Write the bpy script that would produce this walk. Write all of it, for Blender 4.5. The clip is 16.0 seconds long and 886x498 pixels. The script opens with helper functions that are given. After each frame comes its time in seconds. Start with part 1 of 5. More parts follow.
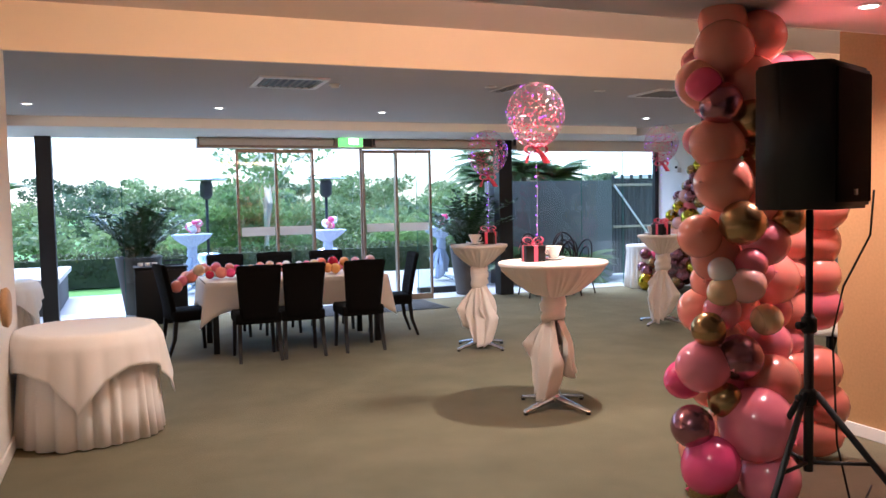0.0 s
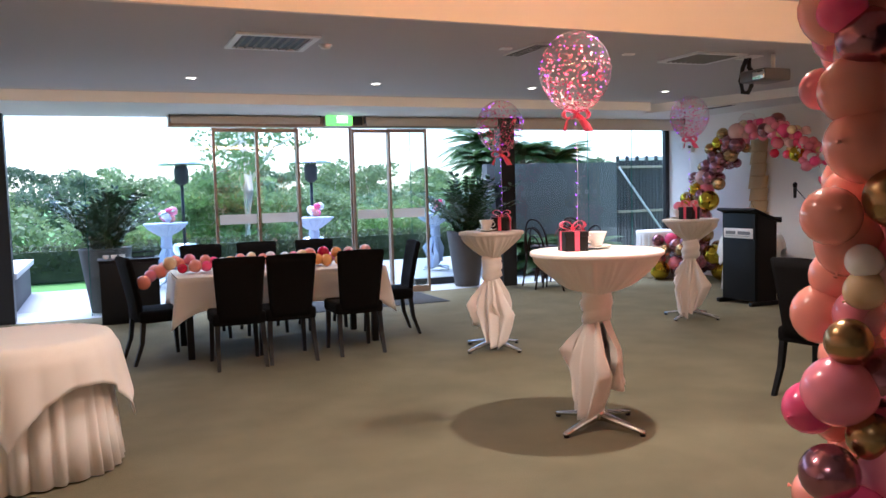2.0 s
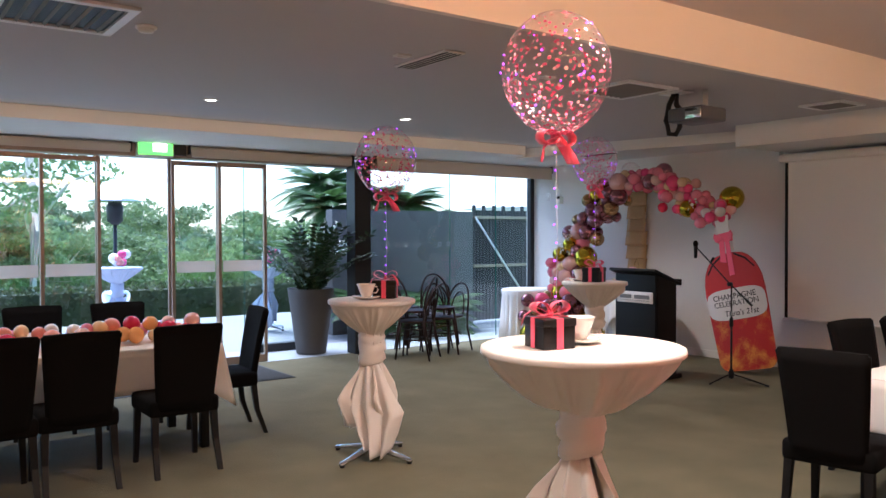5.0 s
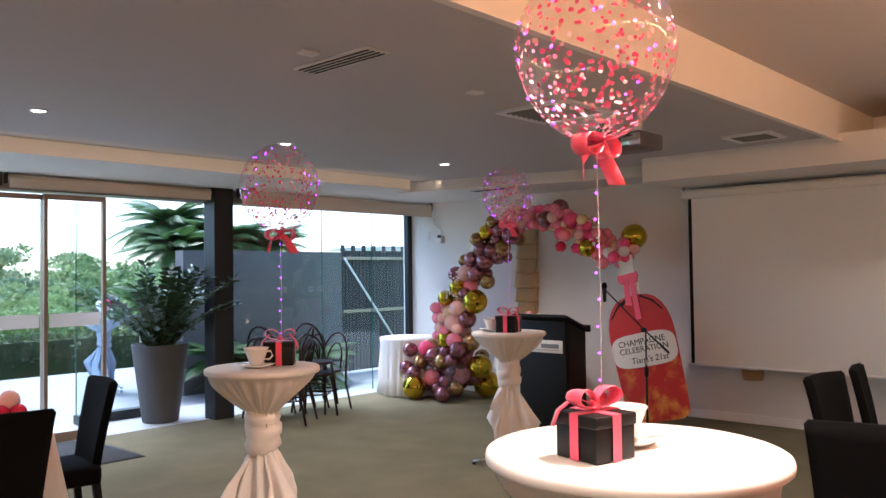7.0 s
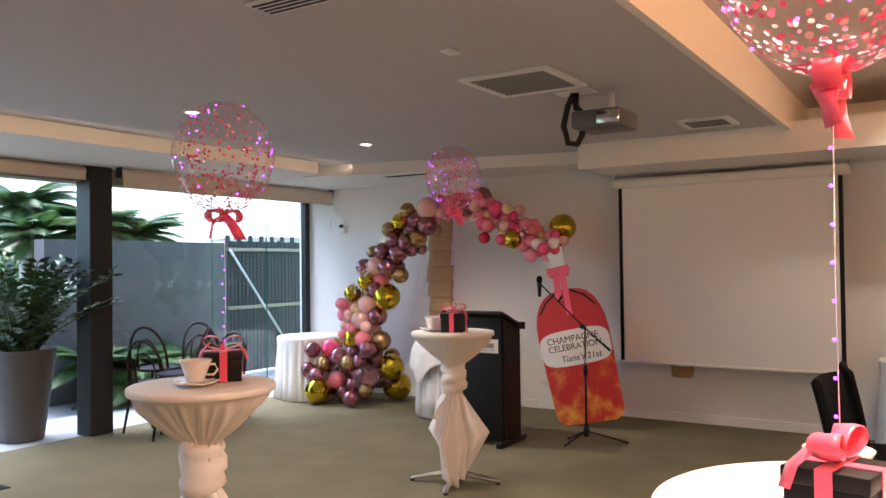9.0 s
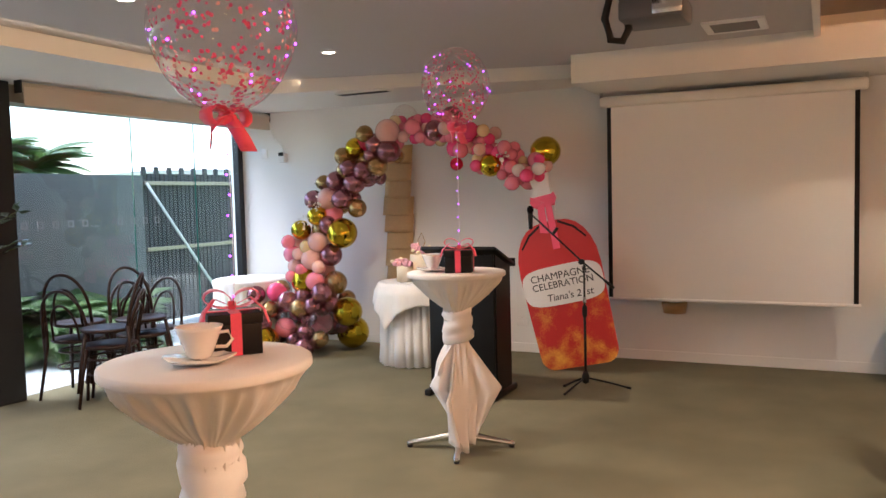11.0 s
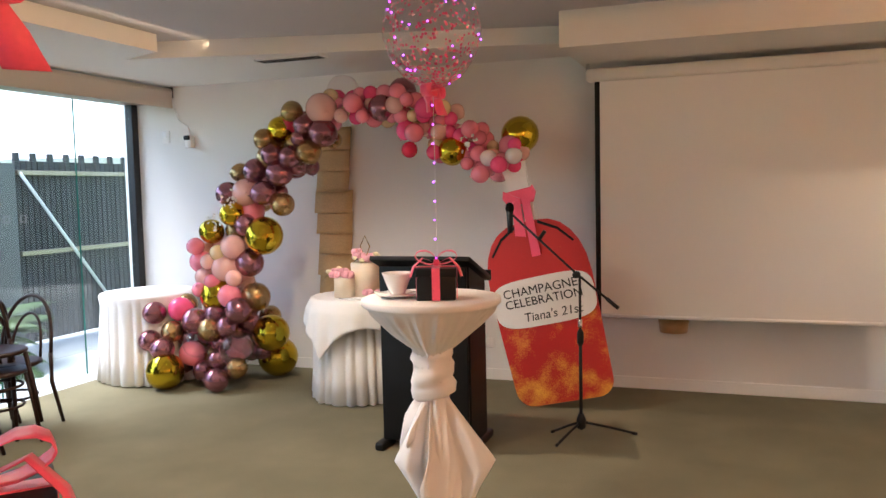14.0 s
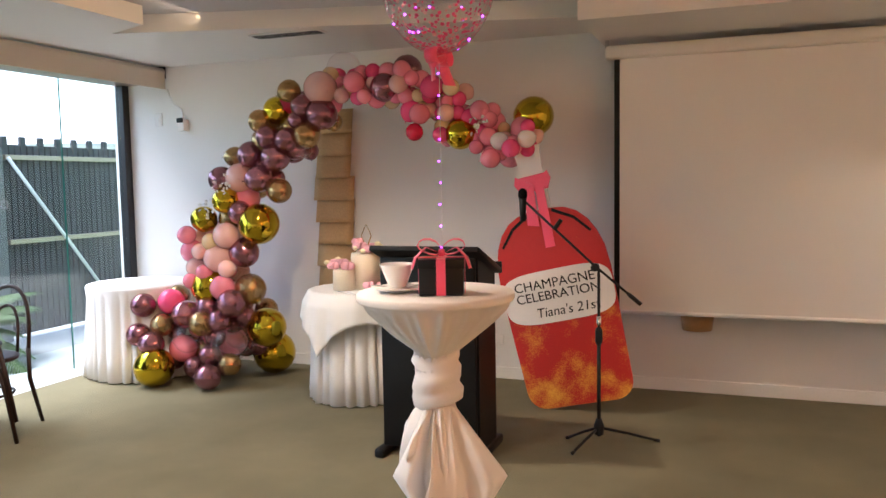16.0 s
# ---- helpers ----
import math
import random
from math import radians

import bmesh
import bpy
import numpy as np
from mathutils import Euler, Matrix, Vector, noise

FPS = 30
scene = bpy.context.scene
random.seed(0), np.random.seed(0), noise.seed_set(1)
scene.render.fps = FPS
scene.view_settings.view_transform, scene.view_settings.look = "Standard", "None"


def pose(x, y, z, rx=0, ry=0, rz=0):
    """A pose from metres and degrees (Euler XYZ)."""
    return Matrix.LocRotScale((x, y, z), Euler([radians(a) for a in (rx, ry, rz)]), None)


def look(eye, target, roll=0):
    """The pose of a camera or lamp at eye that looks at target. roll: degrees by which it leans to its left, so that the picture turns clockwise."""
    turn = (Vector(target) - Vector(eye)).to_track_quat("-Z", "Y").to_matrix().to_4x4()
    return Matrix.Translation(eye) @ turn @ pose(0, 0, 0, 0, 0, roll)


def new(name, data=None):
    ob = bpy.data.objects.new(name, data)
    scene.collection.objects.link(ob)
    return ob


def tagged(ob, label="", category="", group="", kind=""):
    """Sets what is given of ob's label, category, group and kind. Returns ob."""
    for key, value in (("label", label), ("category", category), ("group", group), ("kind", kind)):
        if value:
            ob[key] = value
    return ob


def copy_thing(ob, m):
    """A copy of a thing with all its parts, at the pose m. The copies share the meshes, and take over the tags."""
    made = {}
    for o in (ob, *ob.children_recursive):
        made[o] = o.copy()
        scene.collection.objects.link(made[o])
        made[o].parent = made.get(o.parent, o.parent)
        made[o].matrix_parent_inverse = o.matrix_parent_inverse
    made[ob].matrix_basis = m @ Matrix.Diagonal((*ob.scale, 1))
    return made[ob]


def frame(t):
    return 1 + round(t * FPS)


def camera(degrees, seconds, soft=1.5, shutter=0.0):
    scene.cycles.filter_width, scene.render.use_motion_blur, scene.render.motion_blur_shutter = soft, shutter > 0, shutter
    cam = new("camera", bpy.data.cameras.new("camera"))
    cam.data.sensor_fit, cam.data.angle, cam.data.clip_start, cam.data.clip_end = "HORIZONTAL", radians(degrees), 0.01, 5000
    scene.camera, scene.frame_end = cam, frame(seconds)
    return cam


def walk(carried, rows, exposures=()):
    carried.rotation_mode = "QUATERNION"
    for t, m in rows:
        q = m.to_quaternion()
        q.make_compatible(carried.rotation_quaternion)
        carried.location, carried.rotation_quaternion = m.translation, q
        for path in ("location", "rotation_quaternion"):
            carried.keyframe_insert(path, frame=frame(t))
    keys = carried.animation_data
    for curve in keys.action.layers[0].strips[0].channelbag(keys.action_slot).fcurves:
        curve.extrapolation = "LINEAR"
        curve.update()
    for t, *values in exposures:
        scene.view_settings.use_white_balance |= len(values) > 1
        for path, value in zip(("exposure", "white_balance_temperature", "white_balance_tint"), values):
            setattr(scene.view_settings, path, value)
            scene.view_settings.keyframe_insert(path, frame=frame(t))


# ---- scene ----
cam = camera(58.0, 16.0)
PATH = [
    (0, (0.022, -0.095, 1.532), (0.76, 1.76, 1.417), -1.2),
    (0.5, (0.01, 0.18, 1.536), (0.749, 2.035, 1.427), -1.8),
    (1, (0.035, 0.398, 1.529), (0.794, 2.245, 1.41), -1.7),
    (1.5, (0.155, 0.708, 1.49), (0.91, 2.555, 1.348), -1.1),
    (2, (0.196, 0.965, 1.475), (0.974, 2.802, 1.329), -1.6),
    (2.5, (0.208, 1.25, 1.499), (1.051, 3.058, 1.364), -2.2),
    (3, (0.312, 1.535, 1.514), (1.184, 3.332, 1.405), -1.6),
    (3.5, (0.357, 1.862, 1.516), (1.288, 3.631, 1.445), -0.9),
    (4, (0.42, 2.198, 1.525), (1.444, 3.915, 1.456), -0.9),
    (4.5, (0.564, 2.517, 1.526), (1.632, 4.207, 1.466), -0.4),
    (5, (0.632, 2.829, 1.532), (1.811, 4.444, 1.495), -0.2),
    (5.2, (0.664, 2.989, 1.545), (1.9, 4.561, 1.516), -0.5),
    (7.5, (1.123, 4.164, 1.577), (2.613, 5.496, 1.653), -0.3),
    (8, (1.224, 4.389, 1.58), (2.746, 5.684, 1.668), 0.2),
    (8.5, (1.197, 4.644, 1.565), (2.814, 5.818, 1.652), -0.1),
    (9, (1.204, 4.909, 1.574), (2.89, 5.985, 1.612), -0.7),
    (9.2, (1.254, 5.017, 1.571), (2.948, 6.08, 1.589), -0.8),
    (11.5, (1.858, 6.165, 1.502), (3.687, 6.961, 1.354), -1.9),
    (12, (2.038, 6.35, 1.469), (3.898, 7.07, 1.324), -2.7),
    (12.5, (2.222, 6.459, 1.523), (4.105, 7.111, 1.356), -2.3),
    (13, (2.483, 6.543, 1.507), (4.37, 7.187, 1.349), -1.3),
    (13.5, (2.713, 6.643, 1.513), (4.589, 7.317, 1.353), -1.2),
    (14, (2.942, 6.753, 1.543), (4.817, 7.436, 1.396), -1.3),
    (14.5, (3.179, 6.804, 1.503), (5.047, 7.508, 1.375), -0.4),
    (15, (3.29, 6.851, 1.517), (5.146, 7.581, 1.374), -0.6),
    (15.5, (3.308, 6.873, 1.531), (5.168, 7.59, 1.365), -1.0),
    (16, (3.317, 6.885, 1.499), (5.183, 7.585, 1.333), -1.0),
]
walk(cam, [(t, look(eye, target, roll)) for t, eye, target, roll in PATH], [(0.0, 2.05, 5150, 14), (5.0, 1.85, 5150, 14), (9.0, 2.3, 5650, 13), (11.5, 2.5, 6000, 13), (16.0, 2.55, 6050, 13)])

# ---- world, sun, large lights ----
world = bpy.data.worlds.new("overcast")
scene.world = world
world.use_nodes = True
wn = world.node_tree
sky = wn.nodes.new("ShaderNodeTexSky")
sky.sky_type, sky.sun_disc = "NISHITA", False
sky.sun_elevation, sky.sun_rotation = radians(66), radians(-16)
sky.air_density, sky.dust_density = 1.0, 1.5
wn.links.new(sky.outputs[0], wn.nodes["Background"].inputs[0])
wn.nodes["Background"].inputs[1].default_value = 0.15


def lamp(name, kind, m, watts, colour, **more):
    d = bpy.data.lights.new(name, kind)
    d.energy, d.color = watts, colour
    if kind == "SUN":
        d.angle = more["angle"]
    if kind == "SPOT":
        d.spot_size, d.spot_blend, d.shadow_soft_size = radians(more["cone"]), 0.6, more["soft"]
    if kind == "AREA":
        d.shape, d.size, d.size_y = "RECTANGLE", more["size"][0], more["size"][1]
    if kind == "POINT":
        d.shadow_soft_size = more["soft"]
    ob = new(name, d)
    ob.matrix_world = m
    return ob


lamp("sun", "SUN", look((-5, 17, 40), (0, 0, 0)), 2.0, (1.0, 0.97, 0.93), angle=radians(45))
WARM = (1.0, 0.80, 0.58)
CEIL, COFFER, SOFFIT = 2.66, 2.95, 2.54
ROW = [(-0.87, 9.3), (1.07, 9.3), (3.01, 9.35), (4.96, 9.37), (6.87, 9.33)]
UPPER = [(1.2, 4.8), (3.32, 4.74), (5.6, 4.9), (7.6, 4.9)]
for i, (x, y) in enumerate(ROW):
    lamp("row_downlight_lamp", "SPOT", look((x, y, CEIL - 0.03), (x, y, 0)), 32 if x > 4 else 15, WARM, cone=130, soft=0.04)
for i, (x, y) in enumerate(UPPER):
    lamp("coffer_downlight_lamp", "SPOT", look((x, y, COFFER - 0.03), (x, y, 0)), {1.2: 42, 3.32: 85}.get(x, 14), (1.0, 0.78, 0.54), cone=125, soft=0.025)
lamp("soffit_downlight_lamp", "SPOT", look((3.55, 2.9, 2.44), (3.55, 3.0, 0)), 38, (1.0, 0.58, 0.42), cone=140, soft=0.04)
# Unseen lamp added over the entrance to brighten the floor, balloons and draped table.
lamp("entry_fill_lamp", "SPOT", look((0.9, 1.4, 2.44), (0.9, 1.4, 0)), 36, WARM, cone=110, soft=0.04)
# Cove source itself is unseen; lamp placed opposite the step's orange wash.
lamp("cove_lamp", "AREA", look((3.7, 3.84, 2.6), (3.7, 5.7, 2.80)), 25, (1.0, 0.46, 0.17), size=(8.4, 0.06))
lamp("window_cove_lamp", "AREA", look((3.5, 10.3, 2.63), (3.5, 10.52, 2.60)), 0.6, (1.0, 0.72, 0.42), size=(9.0, 0.02))


# ---- materials ----
def material(name, colour, rough=0.6, metal=0.0, scale=20.0, vary=0.12, bump=0.1, fine=None, coat=0.0, sheen=0.0, spread=0.0, trans=0.0, dull=0.5):
    """A surface whose colour drifts at a large and a small scale, with a fine relief. spread: change from piece to piece."""
    m = bpy.data.materials.new(name)
    m.use_nodes = True
    t = m.node_tree
    b = t.nodes["Principled BSDF"]
    co = t.nodes.new("ShaderNodeTexCoord")
    n1, n2 = t.nodes.new("ShaderNodeTexNoise"), t.nodes.new("ShaderNodeTexNoise")
    n1.inputs["Scale"].default_value, n2.inputs["Scale"].default_value = scale * 0.08, fine or scale * 6
    n1.inputs["Detail"].default_value, n2.inputs["Detail"].default_value = 5, 3
    for n in (n1, n2):
        t.links.new(co.outputs["Object"], n.inputs["Vector"])
    add = t.nodes.new("ShaderNodeMath")
    add.operation = "ADD"
    t.links.new(n1.outputs[0], add.inputs[0])
    t.links.new(n2.outputs[0], add.inputs[1])
    ramp = t.nodes.new("ShaderNodeMapRange")
    ramp.inputs[1].default_value, ramp.inputs[2].default_value = 0.6, 1.4
    ramp.inputs[3].default_value, ramp.inputs[4].default_value = 1 - vary, 1 + vary
    t.links.new(add.outputs[0], ramp.inputs[0])
    hsv = t.nodes.new("ShaderNodeHueSaturation")
    hsv.inputs["Color"].default_value = (*colour, 1)
    if spread:
        info = t.nodes.new("ShaderNodeObjectInfo")
        rr = t.nodes.new("ShaderNodeMapRange")
        rr.inputs[3].default_value, rr.inputs[4].default_value = 1 - spread, 1 + spread
        t.links.new(info.outputs["Random"], rr.inputs[0])
        mul = t.nodes.new("ShaderNodeMath")
        mul.operation = "MULTIPLY"
        t.links.new(rr.outputs[0], mul.inputs[0])
        t.links.new(ramp.outputs[0], mul.inputs[1])
        t.links.new(mul.outputs[0], hsv.inputs["Value"])
    else:
        t.links.new(ramp.outputs[0], hsv.inputs["Value"])
    t.links.new(hsv.outputs[0], b.inputs["Base Color"])
    b.inputs["Roughness"].default_value, b.inputs["Metallic"].default_value = rough, metal
    b.inputs["Coat Weight"].default_value, b.inputs["Sheen Weight"].default_value = coat, sheen
    b.inputs["Coat Roughness"].default_value = 0.08
    b.inputs["Specular IOR Level"].default_value = dull
    if trans:
        b.inputs["Subsurface Weight"].default_value = trans
        b.inputs["Subsurface Radius"].default_value = (0.05, 0.03, 0.02)
    if bump:
        bp = t.nodes.new("ShaderNodeBump")
        bp.inputs["Strength"].default_value, bp.inputs["Distance"].default_value = bump, 0.01
        t.links.new(n2.outputs[0], bp.inputs["Height"])
        t.links.new(bp.outputs[0], b.inputs["Normal"])
    return m


def glow(name, colour, strength):
    m = bpy.data.materials.new(name)
    m.use_nodes = True
    b = m.node_tree.nodes["Principled BSDF"]
    b.inputs["Base Color"].default_value = (*colour, 1)
    b.inputs["Emission Color"].default_value = (*colour, 1)
    b.inputs["Emission Strength"].default_value = strength
    return m


def clear(name, tint, ior=1.45, rough=0.02, cover=0.0):
    """Thin clear sheet: straight through, with a mirror gloss at its face. cover: share of milky film."""
    m = bpy.data.materials.new(name)
    m.use_nodes = True
    t = m.node_tree
    t.nodes.remove(t.nodes["Principled BSDF"])
    a, g, f, mix = (t.nodes.new("ShaderNode" + k) for k in ("BsdfTransparent", "BsdfGlossy", "LayerWeight", "MixShader"))
    a.inputs[0].default_value = (*tint, 1)
    g.inputs["Roughness"].default_value = rough
    f.inputs[0].default_value = 0.5
    bend, lift = t.nodes.new("ShaderNodeMath"), t.nodes.new("ShaderNodeMath")
    bend.operation, lift.operation = "POWER", "MULTIPLY_ADD"
    bend.inputs[1].default_value = 4.0
    lift.inputs[1].default_value, lift.inputs[2].default_value = 0.6, (ior - 1) * 0.09
    t.links.new(f.outputs["Facing"], bend.inputs[0])
    t.links.new(bend.outputs[0], lift.inputs[0])
    t.links.new(lift.outputs[0], mix.inputs[0])
    t.links.new(a.outputs[0], mix.inputs[1])
    t.links.new(g.outputs[0], mix.inputs[2])
    last = mix
    if cover:
        d, mx = t.nodes.new("ShaderNodeBsdfDiffuse"), t.nodes.new("ShaderNodeMixShader")
        d.inputs[0].default_value = (0.9, 0.9, 0.9, 1)
        mx.inputs[0].default_value = cover
        t.links.new(mix.outputs[0], mx.inputs[1])
        t.links.new(d.outputs[0], mx.inputs[2])
        last = mx
    t.links.new(last.outputs[0], t.nodes["Material Output"].inputs[0])
    return m


def leafy(m, share=0.45):
    """Lets part of the light through thin leaves."""
    t = m.node_tree
    b, out = t.nodes["Principled BSDF"], t.nodes["Material Output"]
    tr, mix = t.nodes.new("ShaderNodeBsdfTranslucent"), t.nodes.new("ShaderNodeMixShader")
    t.links.new(b.inputs["Base Color"].links[0].from_socket, tr.inputs[0])
    mix.inputs[0].default_value = share
    t.links.new(b.outputs[0], mix.inputs[1])
    t.links.new(tr.outputs[0], mix.inputs[2])
    t.links.new(mix.outputs[0], out.inputs[0])
    return m


carpet = material("carpet", (0.20, 0.182, 0.118), 0.97, scale=26, vary=0.24, bump=0.8, fine=220, dull=0.1)
white_wall = material("white_wall", (0.8, 0.78, 0.75), 0.75, scale=8, vary=0.035, bump=0.04, fine=300)
cream_paint = material("cream_paint", (0.76, 0.72, 0.66), 0.7, scale=8, vary=0.03, bump=0.03, fine=300)
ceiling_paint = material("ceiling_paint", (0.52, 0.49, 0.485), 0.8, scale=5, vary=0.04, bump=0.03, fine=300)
skirting_paint = material("skirting_paint", (0.82, 0.8, 0.77), 0.4, scale=10, vary=0.03, bump=0.02)
veneer = material("oak_veneer", (0.45, 0.26, 0.11), 0.45, scale=14, vary=0.12, bump=0.05, fine=60)
charcoal = material("charcoal_steel", (0.012, 0.013, 0.015), 0.5, scale=12, vary=0.2, bump=0.02)
bronze = material("bronze_aluminium", (0.34, 0.26, 0.2), 0.4, 0.6, scale=10, vary=0.08, bump=0.02)
black_fabric = material("black_fabric", (0.0045, 0.0042, 0.0045), 0.95, scale=30, vary=0.3, bump=0.3, fine=400, dull=0.15)
black_plastic = material("black_plastic", (0.008, 0.008, 0.009), 0.5, scale=25, vary=0.15, bump=0.1, fine=500, dull=0.35)
black_board = material("black_board", (0.007, 0.007, 0.0075), 0.5, scale=10, vary=0.15, bump=0.02, dull=0.25)
black_card = material("black_card", (0.007, 0.0065, 0.007), 0.45, scale=10, vary=0.15, bump=0.02, dull=0.3)
linen = material("white_linen", (0.83, 0.80, 0.77), 0.85, scale=16, vary=0.035, bump=0.12, fine=500, sheen=0.15)
sheer = material("white_stretch_cloth", (0.80, 0.75, 0.72), 0.8, scale=16, vary=0.04, bump=0.1, fine=500, sheen=0.15)
blue_linen = material("pale_blue_linen", (0.5, 0.56, 0.72), 0.85, scale=16, vary=0.05, bump=0.1, fine=400)
chrome = material("chrome", (0.72, 0.72, 0.72), 0.16, 1.0, scale=10, vary=0.06, bump=0.0)
china = material("white_china", (0.86, 0.83, 0.80), 0.18, scale=10, vary=0.02, bump=0.0, coat=0.5)
ribbon_pink = material("pink_satin", (0.92, 0.10, 0.19), 0.4, scale=20, vary=0.08, bump=0.03, sheen=0.2)
hessian = material("hessian_paper", (0.56, 0.38, 0.19), 0.9, scale=14, vary=0.25, bump=0.4, fine=120)
screen_cloth = material("screen_cloth", (0.80, 0.77, 0.73), 0.85, scale=4, vary=0.02, bump=0.05, fine=500)
blind_cloth = material("blind_cloth", (0.62, 0.57, 0.48), 0.85, scale=10, vary=0.05, bump=0.2, fine=300)
mat_rubber = material("door_mat", (0.035, 0.035, 0.036), 0.95, scale=25, vary=0.3, bump=0.5, fine=200)
dark_wood = material("dark_bentwood", (0.022, 0.009, 0.006), 0.45, scale=20, vary=0.25, bump=0.04, dull=0.3)
glass = clear("window_glass", (0.93, 0.97, 0.95))
green_edge = material("glass_edge", (0.03, 0.13, 0.10), 0.1, scale=10, vary=0.1, bump=0.0)
film = clear("clear_balloon_film", (0.985, 0.97, 0.97), 1.4, 0.05, 0.012)
frost = clear("frosted_strip", (0.9, 0.9, 0.9), 1.3, 0.4, 0.75)
etch = clear("etched_mark", (0.9, 0.9, 0.9), 1.3, 0.4, 0.25)
confetti_pink = material("pink_confetti", (0.85, 0.10, 0.25), 0.6, scale=20, vary=0.15, bump=0.0)
confetti_blush = material("blush_confetti", (0.9, 0.48, 0.48), 0.6, scale=20, vary=0.15, bump=0.0)
B = {
    "peach": material("peach_latex", (0.87, 0.33, 0.26), 0.2, scale=10, vary=0.04, bump=0, spread=0.12, trans=0.25, coat=0.35),
    "pink": material("pink_latex", (0.84, 0.25, 0.34), 0.2, scale=10, vary=0.04, bump=0, spread=0.1, trans=0.2, coat=0.35),
    "blush": material("blush_latex", (0.84, 0.50, 0.46), 0.2, scale=10, vary=0.04, bump=0, spread=0.1, trans=0.2, coat=0.35),
    "hot": material("hot_pink_latex", (0.85, 0.09, 0.25), 0.2, scale=10, vary=0.05, bump=0, spread=0.1, trans=0.1),
    "red": material("red_latex", (0.55, 0.012, 0.05), 0.22, scale=10, vary=0.05, bump=0, spread=0.1),
    "cream": material("cream_latex", (0.85, 0.62, 0.36), 0.2, scale=10, vary=0.05, bump=0, spread=0.1, trans=0.2, coat=0.35),
    "orange": material("apricot_latex", (0.85, 0.40, 0.12), 0.2, scale=10, vary=0.05, bump=0, spread=0.1, trans=0.2, coat=0.35),
    "white": material("white_latex", (0.85, 0.80, 0.80), 0.2, scale=10, vary=0.03, bump=0, spread=0.04, trans=0.2, coat=0.35),
    "mauve": material("mauve_chrome_latex", (0.34, 0.15, 0.19), 0.22, 0.85, scale=10, vary=0.08, bump=0, spread=0.12),
    "bronze": material("antique_gold_latex", (0.42, 0.27, 0.12), 0.25, 0.85, scale=10, vary=0.08, bump=0, spread=0.1),
    "gold": material("gold_foil", (0.62, 0.45, 0.03), 0.1, 1.0, scale=10, vary=0.06, bump=0, spread=0.05),
    "clear": film,
}


# ---- mesh helpers ----
def link_mesh(name, bm, mat, smooth=True):
    me = bpy.data.meshes.new(name)
    bm.normal_update()
    bm.to_mesh(me)
    bm.free()
    if smooth:
        me.shade_smooth()
    if mat:
        me.materials.append(mat)
    return me


def part(name, bm, mat, parent, label="", smooth=True):
    ob = new(name, link_mesh(name, bm, mat, smooth))
    ob.parent = parent
    if label:
        ob["label"] = label
    return ob


def thing(name, m, label, category, group="", kind=""):
    ob = new(name)
    ob.empty_display_size = 0.05
    ob.matrix_world = m
    return tagged(ob, label, category, group, kind)


def solid(name, bm, mat, label="", category="", kind="", m=None, smooth=False, group=""):
    ob = new(name, link_mesh(name, bm, mat, smooth))
    if m:
        ob.matrix_world = m
    return tagged(ob, label, category, group, kind)


def box(x0, y0, z0, x1, y1, z1, bevel=0.0, bm=None, segments=2):
    b = bm or bmesh.new()
    made = bmesh.ops.create_cube(b, size=1)["verts"]
    for v in made:
        v.co = Vector(((x0 + x1) / 2 + v.co.x * (x1 - x0), (y0 + y1) / 2 + v.co.y * (y1 - y0), (z0 + z1) / 2 + v.co.z * (z1 - z0)))
    if bevel:
        edges = list({e for v in made for e in v.link_edges})
        bmesh.ops.bevel(b, geom=edges, offset=bevel, segments=segments, affect="EDGES", profile=0.5)
    return b


def lathe(profile, seg=32, bm=None, ripple=None):
    """Turns (radius, height) round z. ripple(angle, share, r, z) gives (r, z)."""
    b = bm or bmesh.new()
    rings = []
    for i, (r, z) in enumerate(profile):
        ring = []
        for k in range(seg):
            a = 2 * math.pi * k / seg
            rr, zz = ripple(a, i / (len(profile) - 1), r, z) if ripple else (r, z)
            ring.append(b.verts.new((rr * math.cos(a), rr * math.sin(a), zz)))
        rings.append(ring)
    for p, q in zip(rings, rings[1:]):
        for k in range(seg):
            b.faces.new((p[k], p[(k + 1) % seg], q[(k + 1) % seg], q[k]))
    if profile[0][0] > 0.001:
        b.faces.new(rings[0][::-1])
    if profile[-1][0] > 0.001:
        b.faces.new(rings[-1])
    bmesh.ops.remove_doubles(b, verts=b.verts, dist=1e-5)
    bmesh.ops.recalc_face_normals(b, faces=b.faces)
    return b


def tube(points, r, bm=None, seg=8, taper=None):
    b = bm or bmesh.new()
    pts = [Vector(p) for p in points]
    rings = []
    for i, p in enumerate(pts):
        d = (pts[min(i + 1, len(pts) - 1)] - pts[max(i - 1, 0)]).normalized()
        u = d.cross(Vector((0, 0, 1)))
        if u.length < 0.05:
            u = d.cross(Vector((1, 0, 0)))
        u.normalize()
        w = d.cross(u)
        rad = r if taper is None else r + (taper - r) * i / (len(pts) - 1)
        rings.append([b.verts.new(p + rad * (u * math.cos(2 * math.pi * k / seg) + w * math.sin(2 * math.pi * k / seg))) for k in range(seg)])
    for p, q in zip(rings, rings[1:]):
        for k in range(seg):
            b.faces.new((p[k], p[(k + 1) % seg], q[(k + 1) % seg], q[k]))
    b.faces.new(rings[0][::-1])
    b.faces.new(rings[-1])
    bmesh.ops.recalc_face_normals(b, faces=b.faces)
    return b


